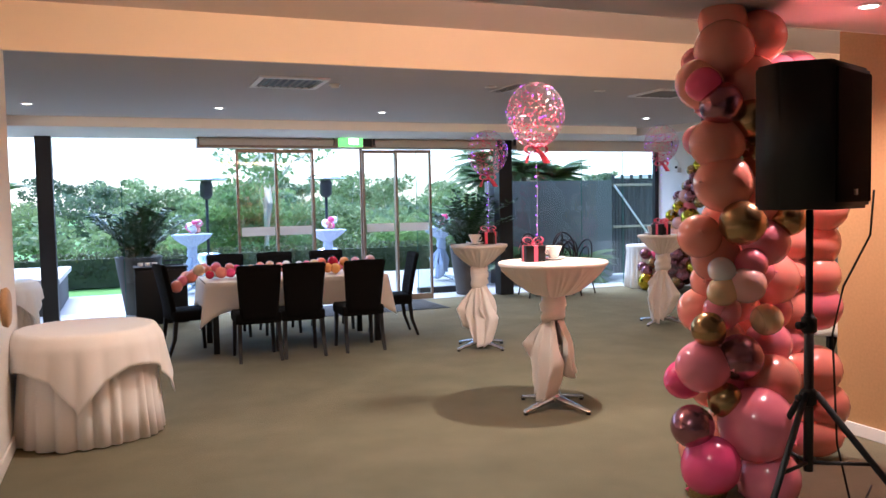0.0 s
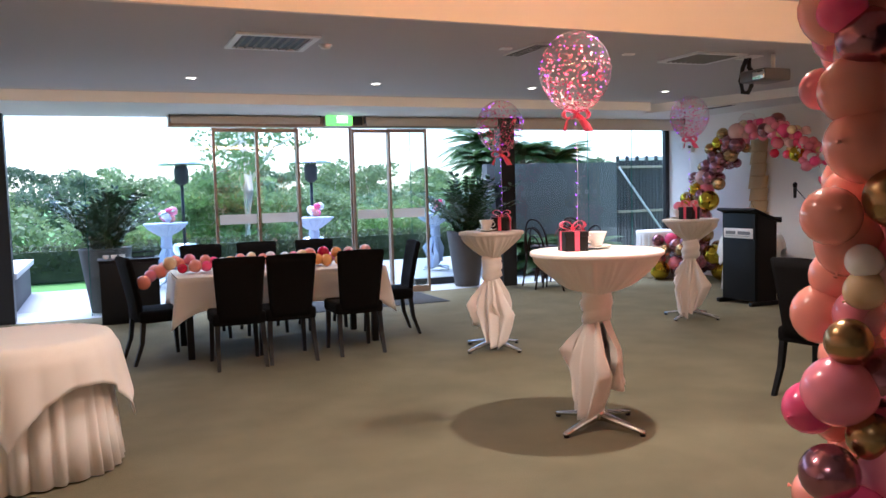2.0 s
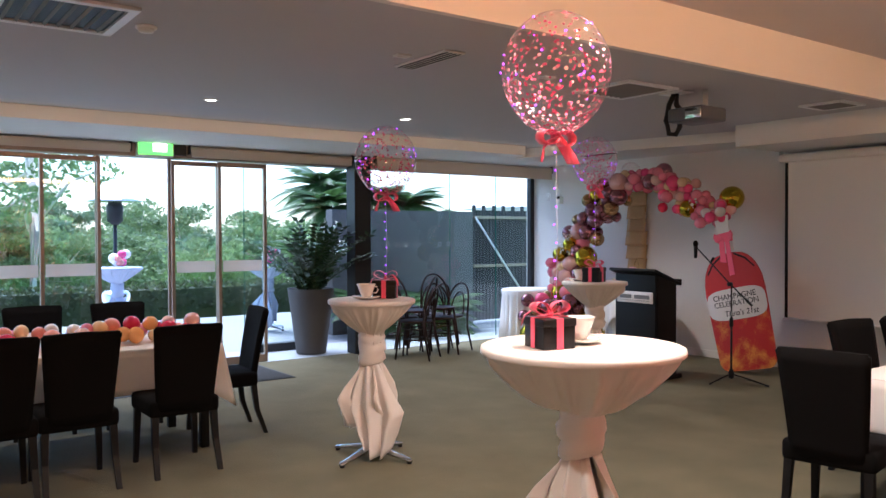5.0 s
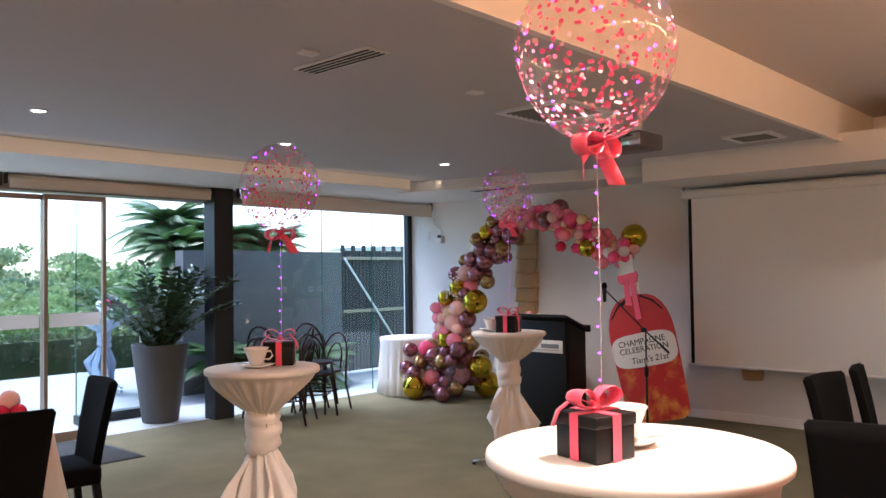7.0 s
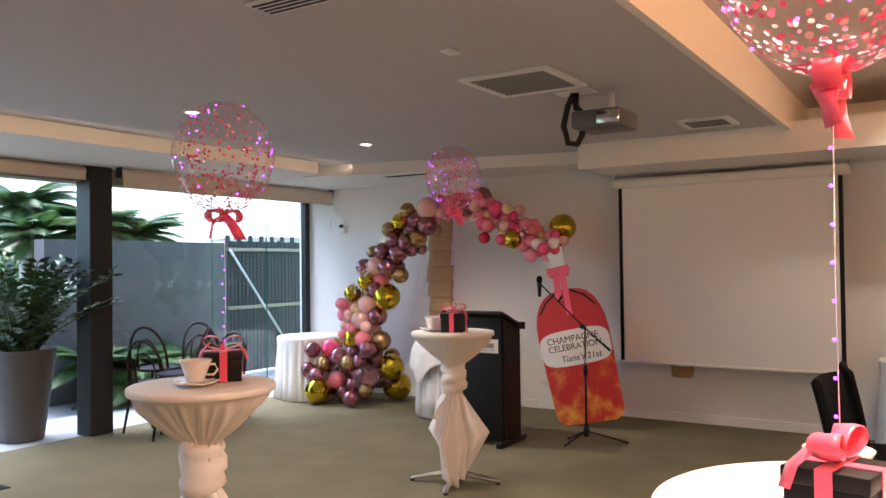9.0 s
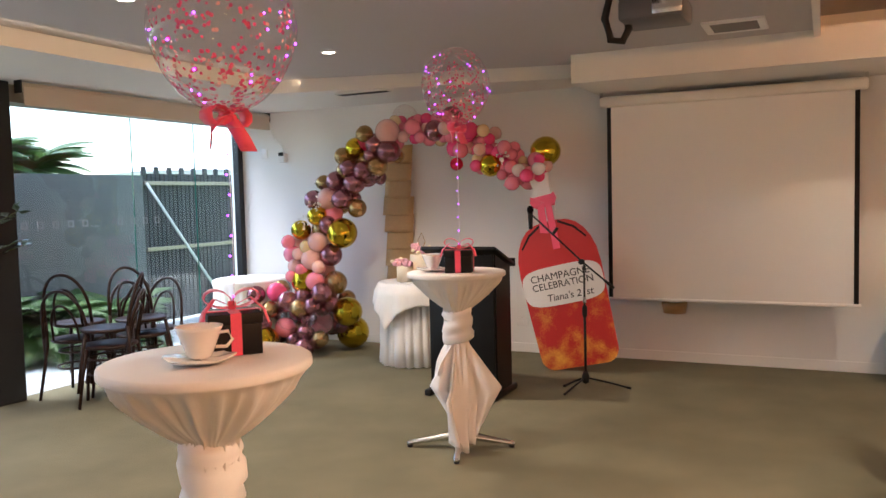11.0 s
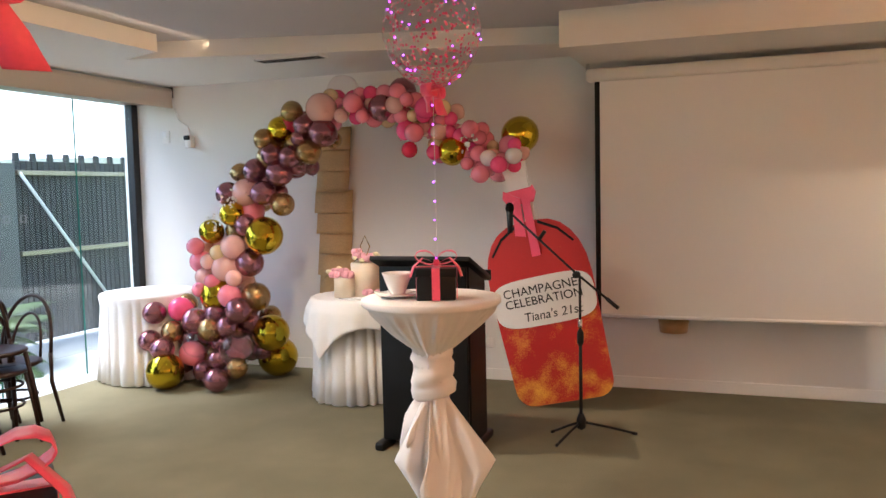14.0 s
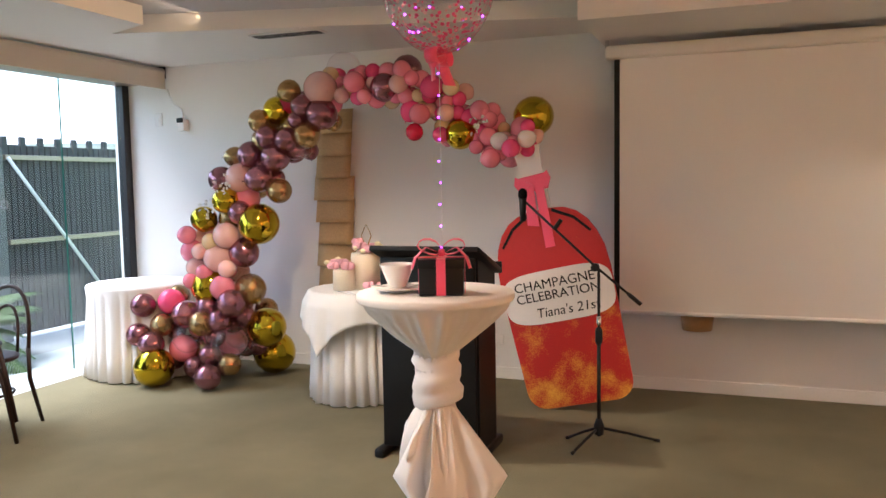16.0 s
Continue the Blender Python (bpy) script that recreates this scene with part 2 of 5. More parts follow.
def sheet(grid, thick=0.003, bm=None):
    """A cloth or ribbon from rows of points, with a real thickness."""
    b = bm or bmesh.new()
    vs = [[b.verts.new(p) for p in row] for row in grid]
    faces = [b.faces.new((r0[k], r0[k + 1], r1[k + 1], r1[k])) for r0, r1 in zip(vs, vs[1:]) for k in range(len(r0) - 1)]
    b.normal_update()
    bmesh.ops.solidify(b, geom=faces, thickness=thick)
    return b


def prism(outline, z0, z1, bm=None):
    b = bm or bmesh.new()
    lo, hi = [b.verts.new((x, y, z0)) for x, y in outline], [b.verts.new((x, y, z1)) for x, y in outline]
    b.faces.new(lo[::-1])
    b.faces.new(hi)
    for k in range(len(outline)):
        j = (k + 1) % len(outline)
        b.faces.new((lo[k], lo[j], hi[j], hi[k]))
    bmesh.ops.recalc_face_normals(b, faces=b.faces)
    return b


def writing(name, words, size, mat, parent, m, shear=0.0, label=""):
    c = bpy.data.curves.new(name, "FONT")
    c.body, c.size, c.extrude, c.align_x, c.shear = words, size, 0.001, "CENTER", shear
    o = bpy.data.objects.new(name, c)
    me = bpy.data.meshes.new_from_object(o)
    bpy.data.objects.remove(o)
    me.materials.clear()
    me.materials.append(mat)
    ob = new(name, me)
    ob.parent, ob.matrix_local = parent, m
    if label:
        ob["label"] = label
    return ob


# ---- the room ----
def structure(name, bm, mat, label, category):
    return solid(name, bm, mat, label, category, "structure")


structure("floor", box(-2.2, -2.2, -0.1, 9.3, 11.86, 0.0), carpet, "worn olive-beige carpet across the function room", "carpet")
structure("threshold", box(-2.2, 11.86, -0.1, 9.3, 12.9, -0.004), material("pale_tile", (0.42, 0.44, 0.46), 0.35, scale=8, vary=0.08, bump=0.05), "pale grey tiled strip along the glazing", "floor")
wall_e = structure("wall_east", box(9.1, -2.2, 0, 9.3, 12.2, 3.05), white_wall, "white plastered wall behind the screen and arch", "wall")
structure("wall_west", box(-0.9, -2.2, 0, -0.7, 6.15, 3.0), white_wall, "white painted wall beside the entrance", "wall")
structure("wall_return", box(-2.2, 6.0, 0, -0.9, 6.15, 3.0), white_wall, "short white painted return wall", "wall")
structure("wall_far_west", box(-2.4, 6.15, 0, -2.2, 12.1, 3.0), white_wall, "white painted side wall by the glazing", "wall")
structure("wall_south", box(-0.9, -2.4, 0, 9.3, -2.2, 3.0), white_wall, "white painted wall behind the entrance", "wall")
structure("wall_partition", box(4.3, -2.2, 0, 4.5, 3.75, 2.8), veneer, "oak veneered partition wall by the entrance", "wall")
structure("wall_inner_south", box(4.5, 3.55, 0, 9.1, 3.75, 3.0), white_wall, "white painted wall behind the second table", "wall")
structure("baseboard_east", box(9.085, -2.2, 0, 9.1, 11.9, 0.09, 0.004), skirting_paint, "white painted skirting board", "skirting")
structure("baseboard_west", box(-0.7, -2.2, 0, -0.685, 6.15, 0.09, 0.004), skirting_paint, "white painted skirting board", "skirting")
structure("baseboard_partition", box(4.285, -2.2, 0, 4.3, 3.75, 0.08, 0.004), skirting_paint, "pale skirting board under oak veneer", "skirting")

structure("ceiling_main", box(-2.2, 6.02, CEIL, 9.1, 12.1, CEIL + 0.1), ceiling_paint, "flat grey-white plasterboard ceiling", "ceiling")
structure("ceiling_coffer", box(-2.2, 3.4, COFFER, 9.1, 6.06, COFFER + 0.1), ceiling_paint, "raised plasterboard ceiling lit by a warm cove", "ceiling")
structure("ceiling_step", box(-2.2, 6.0, CEIL - 0.03, 9.1, 6.02, COFFER), cream_paint, "cream plasterboard step washed by warm cove light", "bulkhead")
structure("ceiling_step_lip", box(-2.2, 5.975, CEIL - 0.05, 8.06, 6.02, CEIL - 0.028), cream_paint, "thin shadow lip under the ceiling step", "trim")
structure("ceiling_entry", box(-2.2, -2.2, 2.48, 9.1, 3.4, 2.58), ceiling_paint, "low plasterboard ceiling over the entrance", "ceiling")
# Upstand, ledge and lip are added to carry and screen the cove lamp.
structure("cove_upstand", box(-0.7, 3.4, 2.48, 4.5, 3.42, 2.62), cream_paint, "upstand added to hide the cove lamp", "trim")
structure("cove_ledge", box(4.5, 3.75, 2.5, 8.06, 3.92, 2.54), cream_paint, "unseen ledge added under the cove lamp", "trim")
structure("cove_lip", box(4.5, 3.9, 2.54, 8.06, 3.92, 2.61), cream_paint, "unseen lip added to hide the cove lamp", "trim")
structure("ceiling_cove_wall", box(-2.2, 3.3, 2.58, 9.1, 3.4, COFFER), cream_paint, "cream upright of the raised ceiling", "bulkhead")
structure("ceiling_soffit_window", prism([(-2.2, 10.5), (7.55, 10.5), (7.7, 10.9), (7.7, 12.2), (-2.2, 12.2)], SOFFIT, CEIL), cream_paint, "lowered cream soffit along the glazing", "soffit")
structure("ceiling_soffit_east", prism([(7.7, 10.9), (8.55, 7.8), (9.1, 7.8), (9.1, 12.2), (7.7, 12.2)], SOFFIT, CEIL), cream_paint, "lowered soffit along the white wall", "soffit")
structure("ceiling_bulkhead", box(8.06, 3.75, 2.43, 9.1, 7.8, CEIL + 0.02), cream_paint, "boxed bulkhead above the projection screen", "bulkhead")

# glazing line
GY = 11.93
structure("beam_window", box(1.03, GY - 0.06, 2.40, 9.1, GY + 0.2, SOFFIT), bronze, "dark bronze head beam over the glazing", "beam")


def steel_post(x, y, w, name):
    structure(name, box(x - w / 2, y - 0.11, 0, x + w / 2, y + 0.11, SOFFIT, 0.008), charcoal, "dark charcoal steel column", "column")


steel_post(-0.95, 11.97, 0.2, "column_west")
steel_post(5.86, 11.84, 0.24, "column_east")
CY = GY + 0.13
structure("window_jamb", box(9.02, CY - 0.04, 0, 9.1, CY + 0.04, 2.4, 0.004), charcoal, "dark window jamb against the white wall", "frame")


def pane_unit(name, x0, x1, y, z1, framed, label, strip=True, category="window", edge=True):
    w = thing(name, pose(0, 0, 0), label, category, kind="structure")
    f = 0.035
    inset = f if framed else 0.004
    if framed:
        for a, b, c, d in ((x0, 0.0, x0 + f, z1), (x1 - f, 0.0, x1, z1)):
            part("stile", box(a, y - 0.025, b, c, y + 0.025, d, 0.003), bronze, w, smooth=False)
        for a, b in ((0.0, 0.09), (z1 - 0.05, z1)):
            part("rail", box(x0 + f, y - 0.024, a, x1 - f, y + 0.024, b, 0.003), bronze, w, smooth=False)
    p = part("pane", box(x0 + inset, y - 0.005, 0.012, x1 - inset, y + 0.005, z1 - 0.01), glass, w, smooth=False)
    p.visible_shadow = False
    if strip:
        s = part("frosted_band", box(x0 + inset + 0.02, y - 0.008, 1.10, x1 - inset - 0.02, y - 0.006, 1.23), frost, w, "milky frosted privacy band", smooth=False)
        s.visible_shadow = False
    if edge and not framed:
        part("glass_rim", box(x0 - 0.002, y - 0.006, 0.012, x0 + 0.006, y + 0.006, z1 - 0.01), green_edge, w, "green polished glass edge", smooth=False)
    return w


pane_unit("window_1", 0.0, 1.55, GY + 0.02, 2.4, False, "frameless clear glass panel with green edge", strip=False)
pane_unit("door_1", 1.57, 2.17, GY, 2.38, True, "bronze-framed glass sliding door leaf with frosted band")
pane_unit("door_2", 2.14, 2.74, GY + 0.07, 2.38, True, "bronze-framed glass sliding door leaf, slid open")
pane_unit("door_3", 3.50, 4.06, GY + 0.07, 2.38, True, "bronze-framed glass sliding door leaf, slid open")
pane_unit("door_4", 4.02, 4.62, GY, 2.38, True, "bronze-framed glass sliding door leaf with frosted band")
pane_unit("window_2", 4.64, 5.74, GY + 0.75, 2.4, False, "frameless clear glass panel behind the planter", strip=False)
pane_unit("window_3", 6.0, 7.5, CY, 2.4, False, "frameless clear glass panel onto the courtyard", strip=False)
pane_unit("window_4", 7.5, 8.35, CY + 0.012, 2.4, False, "frameless clear glass panel with green edge", strip=False)
pane_unit("window_5", 8.35, 9.02, CY, 2.4, False, "frameless clear glass panel beside the white wall", strip=False)
structure("window_sill", box(4.64, GY + 0.68, 0, 5.74, GY + 0.82, 0.1, 0.004), charcoal, "low dark sill under the planter window", "sill")
for x in (3.5, 2.72):
    structure("door_jamb", box(x - 0.02, GY + 0.11, 0, x + 0.02, GY + 0.15, 2.4), bronze, "slim bronze door post", "frame")
# etched squares on the courtyard glass
dots = thing("window_decal", pose(0, 0, 0), "row of small etched squares on courtyard glass", "decal")
for k in range(9):
    x = 6.25 + k * 0.155 + (0.25 if k > 4 else 0)
    b = box(x, CY - 0.012, 1.36, x + 0.06, CY - 0.008, 1.372)
    box(x, CY - 0.012, 1.41, x + 0.06, CY - 0.008, 1.422, bm=b)
    box(x, CY - 0.012, 1.372, x + 0.011, CY - 0.008, 1.41, bm=b)
    box(x + 0.049, CY - 0.012, 1.372, x + 0.06, CY - 0.008, 1.41, bm=b)
    part("square", b, etch, dots, smooth=False)


def roller_blind(x0, x1, y, z0, z1):
    w = thing("roller_blind", pose(0, 0, 0), "rolled-up beige roller blind under the soffit", "blind", "blinds along the glazing")
    roll = lathe([(0.0, 0), (0.04, 0), (0.04, x1 - x0), (0.0, x1 - x0)], 16)
    o = part("roll", roll, blind_cloth, w)
    o.matrix_local = pose(x0, y, z1 - 0.05, 0, 90, 0)
    part("cloth", box(x0 + 0.01, y - 0.042, z0, x1 - 0.01, y - 0.036, z1 - 0.05), blind_cloth, w, smooth=False)
    part("hem_bar", box(x0 + 0.01, y - 0.046, z0 - 0.015, x1 - 0.01, y - 0.032, z0 + 0.004, 0.003), blind_cloth, w, smooth=False)
    for x in (x0 - 0.012, x1):
        part("bracket", box(x, y - 0.04, z1 - 0.1, x + 0.01, y + 0.04, z1), charcoal, w, smooth=False)


roller_blind(3.65, 5.72, GY - 0.14, 2.42, SOFFIT)
roller_blind(5.99, 9.07, GY - 0.3, 2.36, SOFFIT)
roller_blind(1.05, 3.0, GY - 0.14, 2.44, SOFFIT)


# exit sign
def exit_sign():
    w = thing("exit_sign", pose(3.27, GY - 0.12, 2.40), "lit green and white emergency exit sign", "sign")
    part("housing", box(-0.2, -0.03, 0, 0.2, 0.03, 0.2, 0.008), skirting_paint, w)
    part("face", box(-0.185, -0.034, 0.015, 0.185, -0.0305, 0.185), glow("exit_green", (0.14, 0.78, 0.06), 0.9), w, "glowing green face", smooth=False)
    b = box(-0.03, -0.037, 0.05, 0.12, -0.0345, 0.15)
    part("symbol", b, glow("exit_white", (0.85, 1.0, 0.6), 1.2), w, "glowing white doorway panel", smooth=False)
    part("bracket", box(0.2, -0.02, 0.02, 0.34, 0.03, 0.17), charcoal, w, smooth=False)


exit_sign()


def downlight(x, y, z):
    w = thing("downlight", pose(x, y, z), "small round recessed ceiling downlight, lit", "downlight", "ceiling downlights")
    ring = lathe([(0.062, 0.0), (0.062, -0.004), (0.05, -0.010), (0.044, -0.004), (0.044, 0.0)], 28)
    part("trim_ring", ring, skirting_paint, w)
    part("lamp", lathe([(0.0, -0.006), (0.042, -0.006), (0.042, -0.002), (0.0, -0.002)], 24), glow("lamp_face", (1.0, 0.86, 0.66), 5), w, "glowing lamp face")


for x, y in ROW:
    downlight(x, y, CEIL)
for x, y in UPPER:
    downlight(x, y, COFFER)
# Out-of-view fitting added to go with the fill lamp at the entrance.
downlight(0.9, 1.4, 2.48)
downlight(3.55, 2.9, 2.48)


vent_grey = material("vent_slat", (0.22, 0.2, 0.18), 0.6, scale=10, vary=0.08, bump=0.02)


def ceiling_vent(x0, y0, x1, y1, z):
    w = thing("ceiling_vent", pose((x0 + x1) / 2, (y0 + y1) / 2, z), "square white air vent with dark louvres in the ceiling", "air vent", "ceiling vents")
    hx, hy = (x1 - x0) / 2, (y1 - y0) / 2
    # Black sheet stands in for the shade behind the louvres.
    part("duct_shade", box(-hx + 0.02, -hy + 0.02, -0.004, hx - 0.02, hy - 0.02, -0.001), black_board, w, smooth=False)
    f = 0.05
    for a in ((-hx, -hy, hx, -hy + f), (-hx, hy - f, hx, hy), (-hx, -hy + f, -hx + f, hy - f), (hx - f, -hy + f, hx, hy - f)):
        part("frame", box(a[0], a[1], -0.018, a[2], a[3], 0, 0.003), skirting_paint, w, smooth=False)
    n = 8
    for k in range(n):
        t = -hx + f + (k + 0.5) * (2 * hx - 2 * f) / n
        b = box(-0.009, -hy + f, -0.0015, 0.009, hy - f, 0.0015)
        o = part("slat", b, vent_grey, w, smooth=False)
        o.matrix_local = pose(t, 0, -0.012, 0, 40, 0)


ceiling_vent(1.15, 6.93, 1.78, 7.55, CEIL)
ceiling_vent(5.19, 6.76, 5.77, 7.34, CEIL)
ceiling_vent(7.35, 6.3, 7.75, 6.7, CEIL)


def slot_vent(x0, y0, x1, y1, z):
    w = thing("slot_vent", pose((x0 + x1) / 2, (y0 + y1) / 2, z), "narrow slotted air vent in the ceiling", "air vent")
    hx, hy = (x1 - x0) / 2, (y1 - y0) / 2
    part("frame", box(-hx, -hy, -0.012, hx, hy, 0, 0.004), cream_paint, w)
    n = 4
    long_x = hx > hy
    for k in range(n):
        t = (k + 0.5) / n * 2 - 1
        b = box(-hx * 0.94, t * hy * 0.85 - hy * 0.1, -0.0145, hx * 0.94, t * hy * 0.85 + hy * 0.1, -0.0122) if long_x else box(t * hx * 0.85 - hx * 0.1, -hy * 0.94, -0.0145, t * hx * 0.85 + hx * 0.1, hy * 0.94, -0.0122)
        # Black strips paint the dark inside of the open slots.
        part("slot", b, black_board, w, smooth=False)


slot_vent(3.53, 6.77, 3.69, 7.35, CEIL)
slot_vent(8.12, 9.55, 8.26, 10.1, SOFFIT)


def detector(x, y, z):
    w = thing("smoke_detector", pose(x, y, z), "round white smoke detector on the ceiling", "smoke detector")
    part("base", lathe([(0.055, 0), (0.055, -0.012), (0.0, -0.012)], 24), skirting_paint, w)
    part("head", lathe([(0.042, -0.012), (0.038, -0.03), (0.0, -0.036)], 24), skirting_paint, w)


detector(1.9, 7.28, CEIL)


def ceiling_sensor(x, y, z):
    w = thing("ceiling_sensor", pose(x, y, z, 0, 0, -4), "small flat white rectangular sensor on the ceiling", "sensor", "ceiling sensors")
    part("plate", box(-0.05, -0.035, -0.014, 0.05, 0.035, 0, 0.004), skirting_paint, w)
    part("slot", box(-0.035, -0.012, -0.0165, 0.035, 0.012, -0.0142), cream_paint, w, smooth=False)


ceiling_sensor(3.40, 7.05, CEIL)
ceiling_sensor(4.64, 7.04, CEIL)


# ---- balloons ----
def balloon_mesh(name, mat, pear=0.12, knot=True):
    prof = []
    n = 12
    for i in range(n + 1):
        a = math.pi * i / n
        z = -math.cos(a)
        r = math.sin(a) * (1 - pear * max(0.0, -z) ** 1.5)
        prof.append((r, z * (1.0 + (0.08 if z < 0 else 0.0))))
    if knot:
        prof = [(0.07, -1.22), (0.03, -1.14), (0.05, -1.08)] + prof[1:]
    return link_mesh(name, lathe(prof, 20), mat)


BALL = {k: balloon_mesh(k + "_balloon", m, 0.0 if k == "gold" else 0.1, k != "gold") for k, m in B.items()}
NOTE = {"gold": "shiny gold foil ball", "mauve": "metallic mauve balloon", "bronze": "metallic antique gold balloon", "red": "deep red balloon", "clear": "clear balloon"}


def balloon(parent, kind, p, r):
    ob = new("balloon", BALL[kind])
    ob.parent = parent
    ob.matrix_local = Matrix.LocRotScale(Vector(p), Euler((random.uniform(-1.9, 1.9), random.uniform(-1.9, 1.9), random.uniform(0, 6))), (r, r, r))
    if kind in NOTE:
        ob["label"] = NOTE[kind]
    return ob


def fill(parent, taken, centre, spread, count, radii, kinds):
    """Adds balloons near a centre where they fit between those already there."""
    made = 0
    for _ in range(count * 14):
        if made == count:
            break
        p = Vector([centre[i] + max(-1.35, min(1.35, random.gauss(0, 1))) * spread[i] for i in range(3)])
        r = random.uniform(*radii)
        if p.z < r * 1.02 or any((p - q).length < 0.70 * (r + s) for q, s in taken):
            continue
        taken.append((p, r))
        balloon(parent, random.choice(kinds), p, r)
        made += 1


random.seed(5)
arch = thing("balloon_arch", pose(0, 0, 0), "organic pink, mauve and gold balloon arch against the white wall", "balloon arch")
held = []
FIXED = (
    ("gold", 8.10, 11.02, 0.15, 0.15), ("gold", 8.75, 10.38, 0.17, 0.17), ("gold", 8.50, 10.28, 0.42, 0.15), ("gold", 8.38, 10.68, 0.74, 0.15),
    ("gold", 8.36, 10.22, 1.22, 0.15), ("gold", 8.38, 10.72, 1.25, 0.10), ("gold", 8.36, 10.50, 1.39, 0.10), ("gold", 8.42, 10.07, 2.04, 0.105),
    ("gold", 8.42, 8.66, 1.82, 0.105), ("gold", 8.60, 8.20, 1.93, 0.135),
    ("mauve", 8.20, 11.18, 0.60, 0.095), ("mauve", 8.15, 11.20, 0.38, 0.09), ("mauve", 8.12, 11.05, 0.32, 0.095), ("mauve", 8.28, 10.85, 0.53, 0.11),
    ("mauve", 8.25, 10.52, 0.50, 0.09), ("mauve", 8.12, 10.55, 0.10, 0.095), ("mauve", 8.40, 10.39, 1.00, 0.115), ("mauve", 8.42, 10.58, 1.55, 0.10),
    ("mauve", 8.42, 10.31, 1.73, 0.10), ("mauve", 8.38, 10.08, 1.70, 0.105), ("mauve", 8.36, 10.21, 1.55, 0.10), ("mauve", 8.40, 9.70, 2.00, 0.115),
    ("mauve", 8.42, 9.21, 2.16, 0.10), ("mauve", 8.50, 9.07, 2.28, 0.105), ("bronze", 8.22, 11.03, 0.45, 0.09), ("bronze", 8.48, 10.22, 1.83, 0.105),
    ("bronze", 8.40, 9.82, 1.86, 0.1), ("bronze", 8.42, 10.08, 1.46, 0.095), ("bronze", 8.52, 10.52, 1.72, 0.08), ("bronze", 8.42, 10.36, 0.72, 0.12),
    ("clear", 8.42, 9.52, 2.30, 0.125), ("clear", 8.18, 10.40, 0.33, 0.13), ("clear", 8.36, 10.40, 0.78, 0.105), ("clear", 8.42, 9.86, 1.76, 0.07),
    ("red", 8.46, 9.98, 2.10, 0.1), ("red", 8.34, 8.96, 1.84, 0.06), ("hot", 8.3, 11.0, 0.62, 0.1), ("blush", 8.40, 9.70, 2.18, 0.12),
    ("blush", 8.34, 10.50, 1.13, 0.10), ("blush", 8.40, 10.40, 1.56, 0.11), ("blush", 8.34, 10.58, 0.96, 0.11), ("white", 8.36, 8.37, 1.76, 0.06),
    ("white", 8.36, 8.19, 1.77, 0.06), ("hot", 8.30, 8.28, 1.71, 0.06), ("pink", 8.32, 8.42, 1.65, 0.065),
)
for kind, x, y, z, r in FIXED:
    held.append((Vector((x, y, z)), r))
    balloon(arch, kind, (x, y, z), r)
SPINE = [(10.75, 0.2), (10.72, 0.45), (10.62, 0.75), (10.66, 1.0), (10.5, 1.3), (10.3, 1.58), (10.05, 1.86), (9.82, 2.06), (9.48, 2.19), (9.12, 2.18), (8.85, 2.05), (8.62, 1.88), (8.36, 1.76)]
for k, (y, z) in enumerate(SPINE):
    if k < 2:
        fill(arch, held, (8.45, y, z), (0.17, 0.24, 0.14), 26, (0.07, 0.115), ("mauve", "mauve", "mauve", "bronze", "clear", "mauve", "pink"))
    elif k < 4:
        fill(arch, held, (8.42, y, z), (0.10, 0.13, 0.10), 17, (0.055, 0.105), ("pink", "blush", "blush", "cream", "pink"))
    elif k < 8:
        fill(arch, held, (8.48, y, z), (0.09, 0.10, 0.08), 14, (0.065, 0.10), ("mauve", "bronze", "mauve", "pink", "mauve", "bronze"))
    else:
        fill(arch, held, (8.48, y, z), (0.08, 0.13, 0.065), 20, (0.045, 0.085), ("pink", "pink", "hot", "pink", "cream", "blush", "hot", "pink"))
flower = bmesh.new()
for y, z in ((10.48, 1.5), (10.62, 1.32), (8.5, 1.87)):
    for k in range(14):
        p = Vector((8.28, y, z)) + Vector((random.uniform(-.04, .03), random.gauss(0, .04), random.gauss(0, .04)))
        m = Matrix.Translation(p) @ Euler((random.uniform(0, 3), random.uniform(0, 3), 0)).to_matrix().to_4x4()
        bmesh.ops.create_icosphere(flower, subdivisions=1, radius=0.016, matrix=m @ Matrix.Diagonal((1, 1, 0.35, 1)))
part("blossom", flower, china, arch, "small white artificial blossoms", smooth=False)

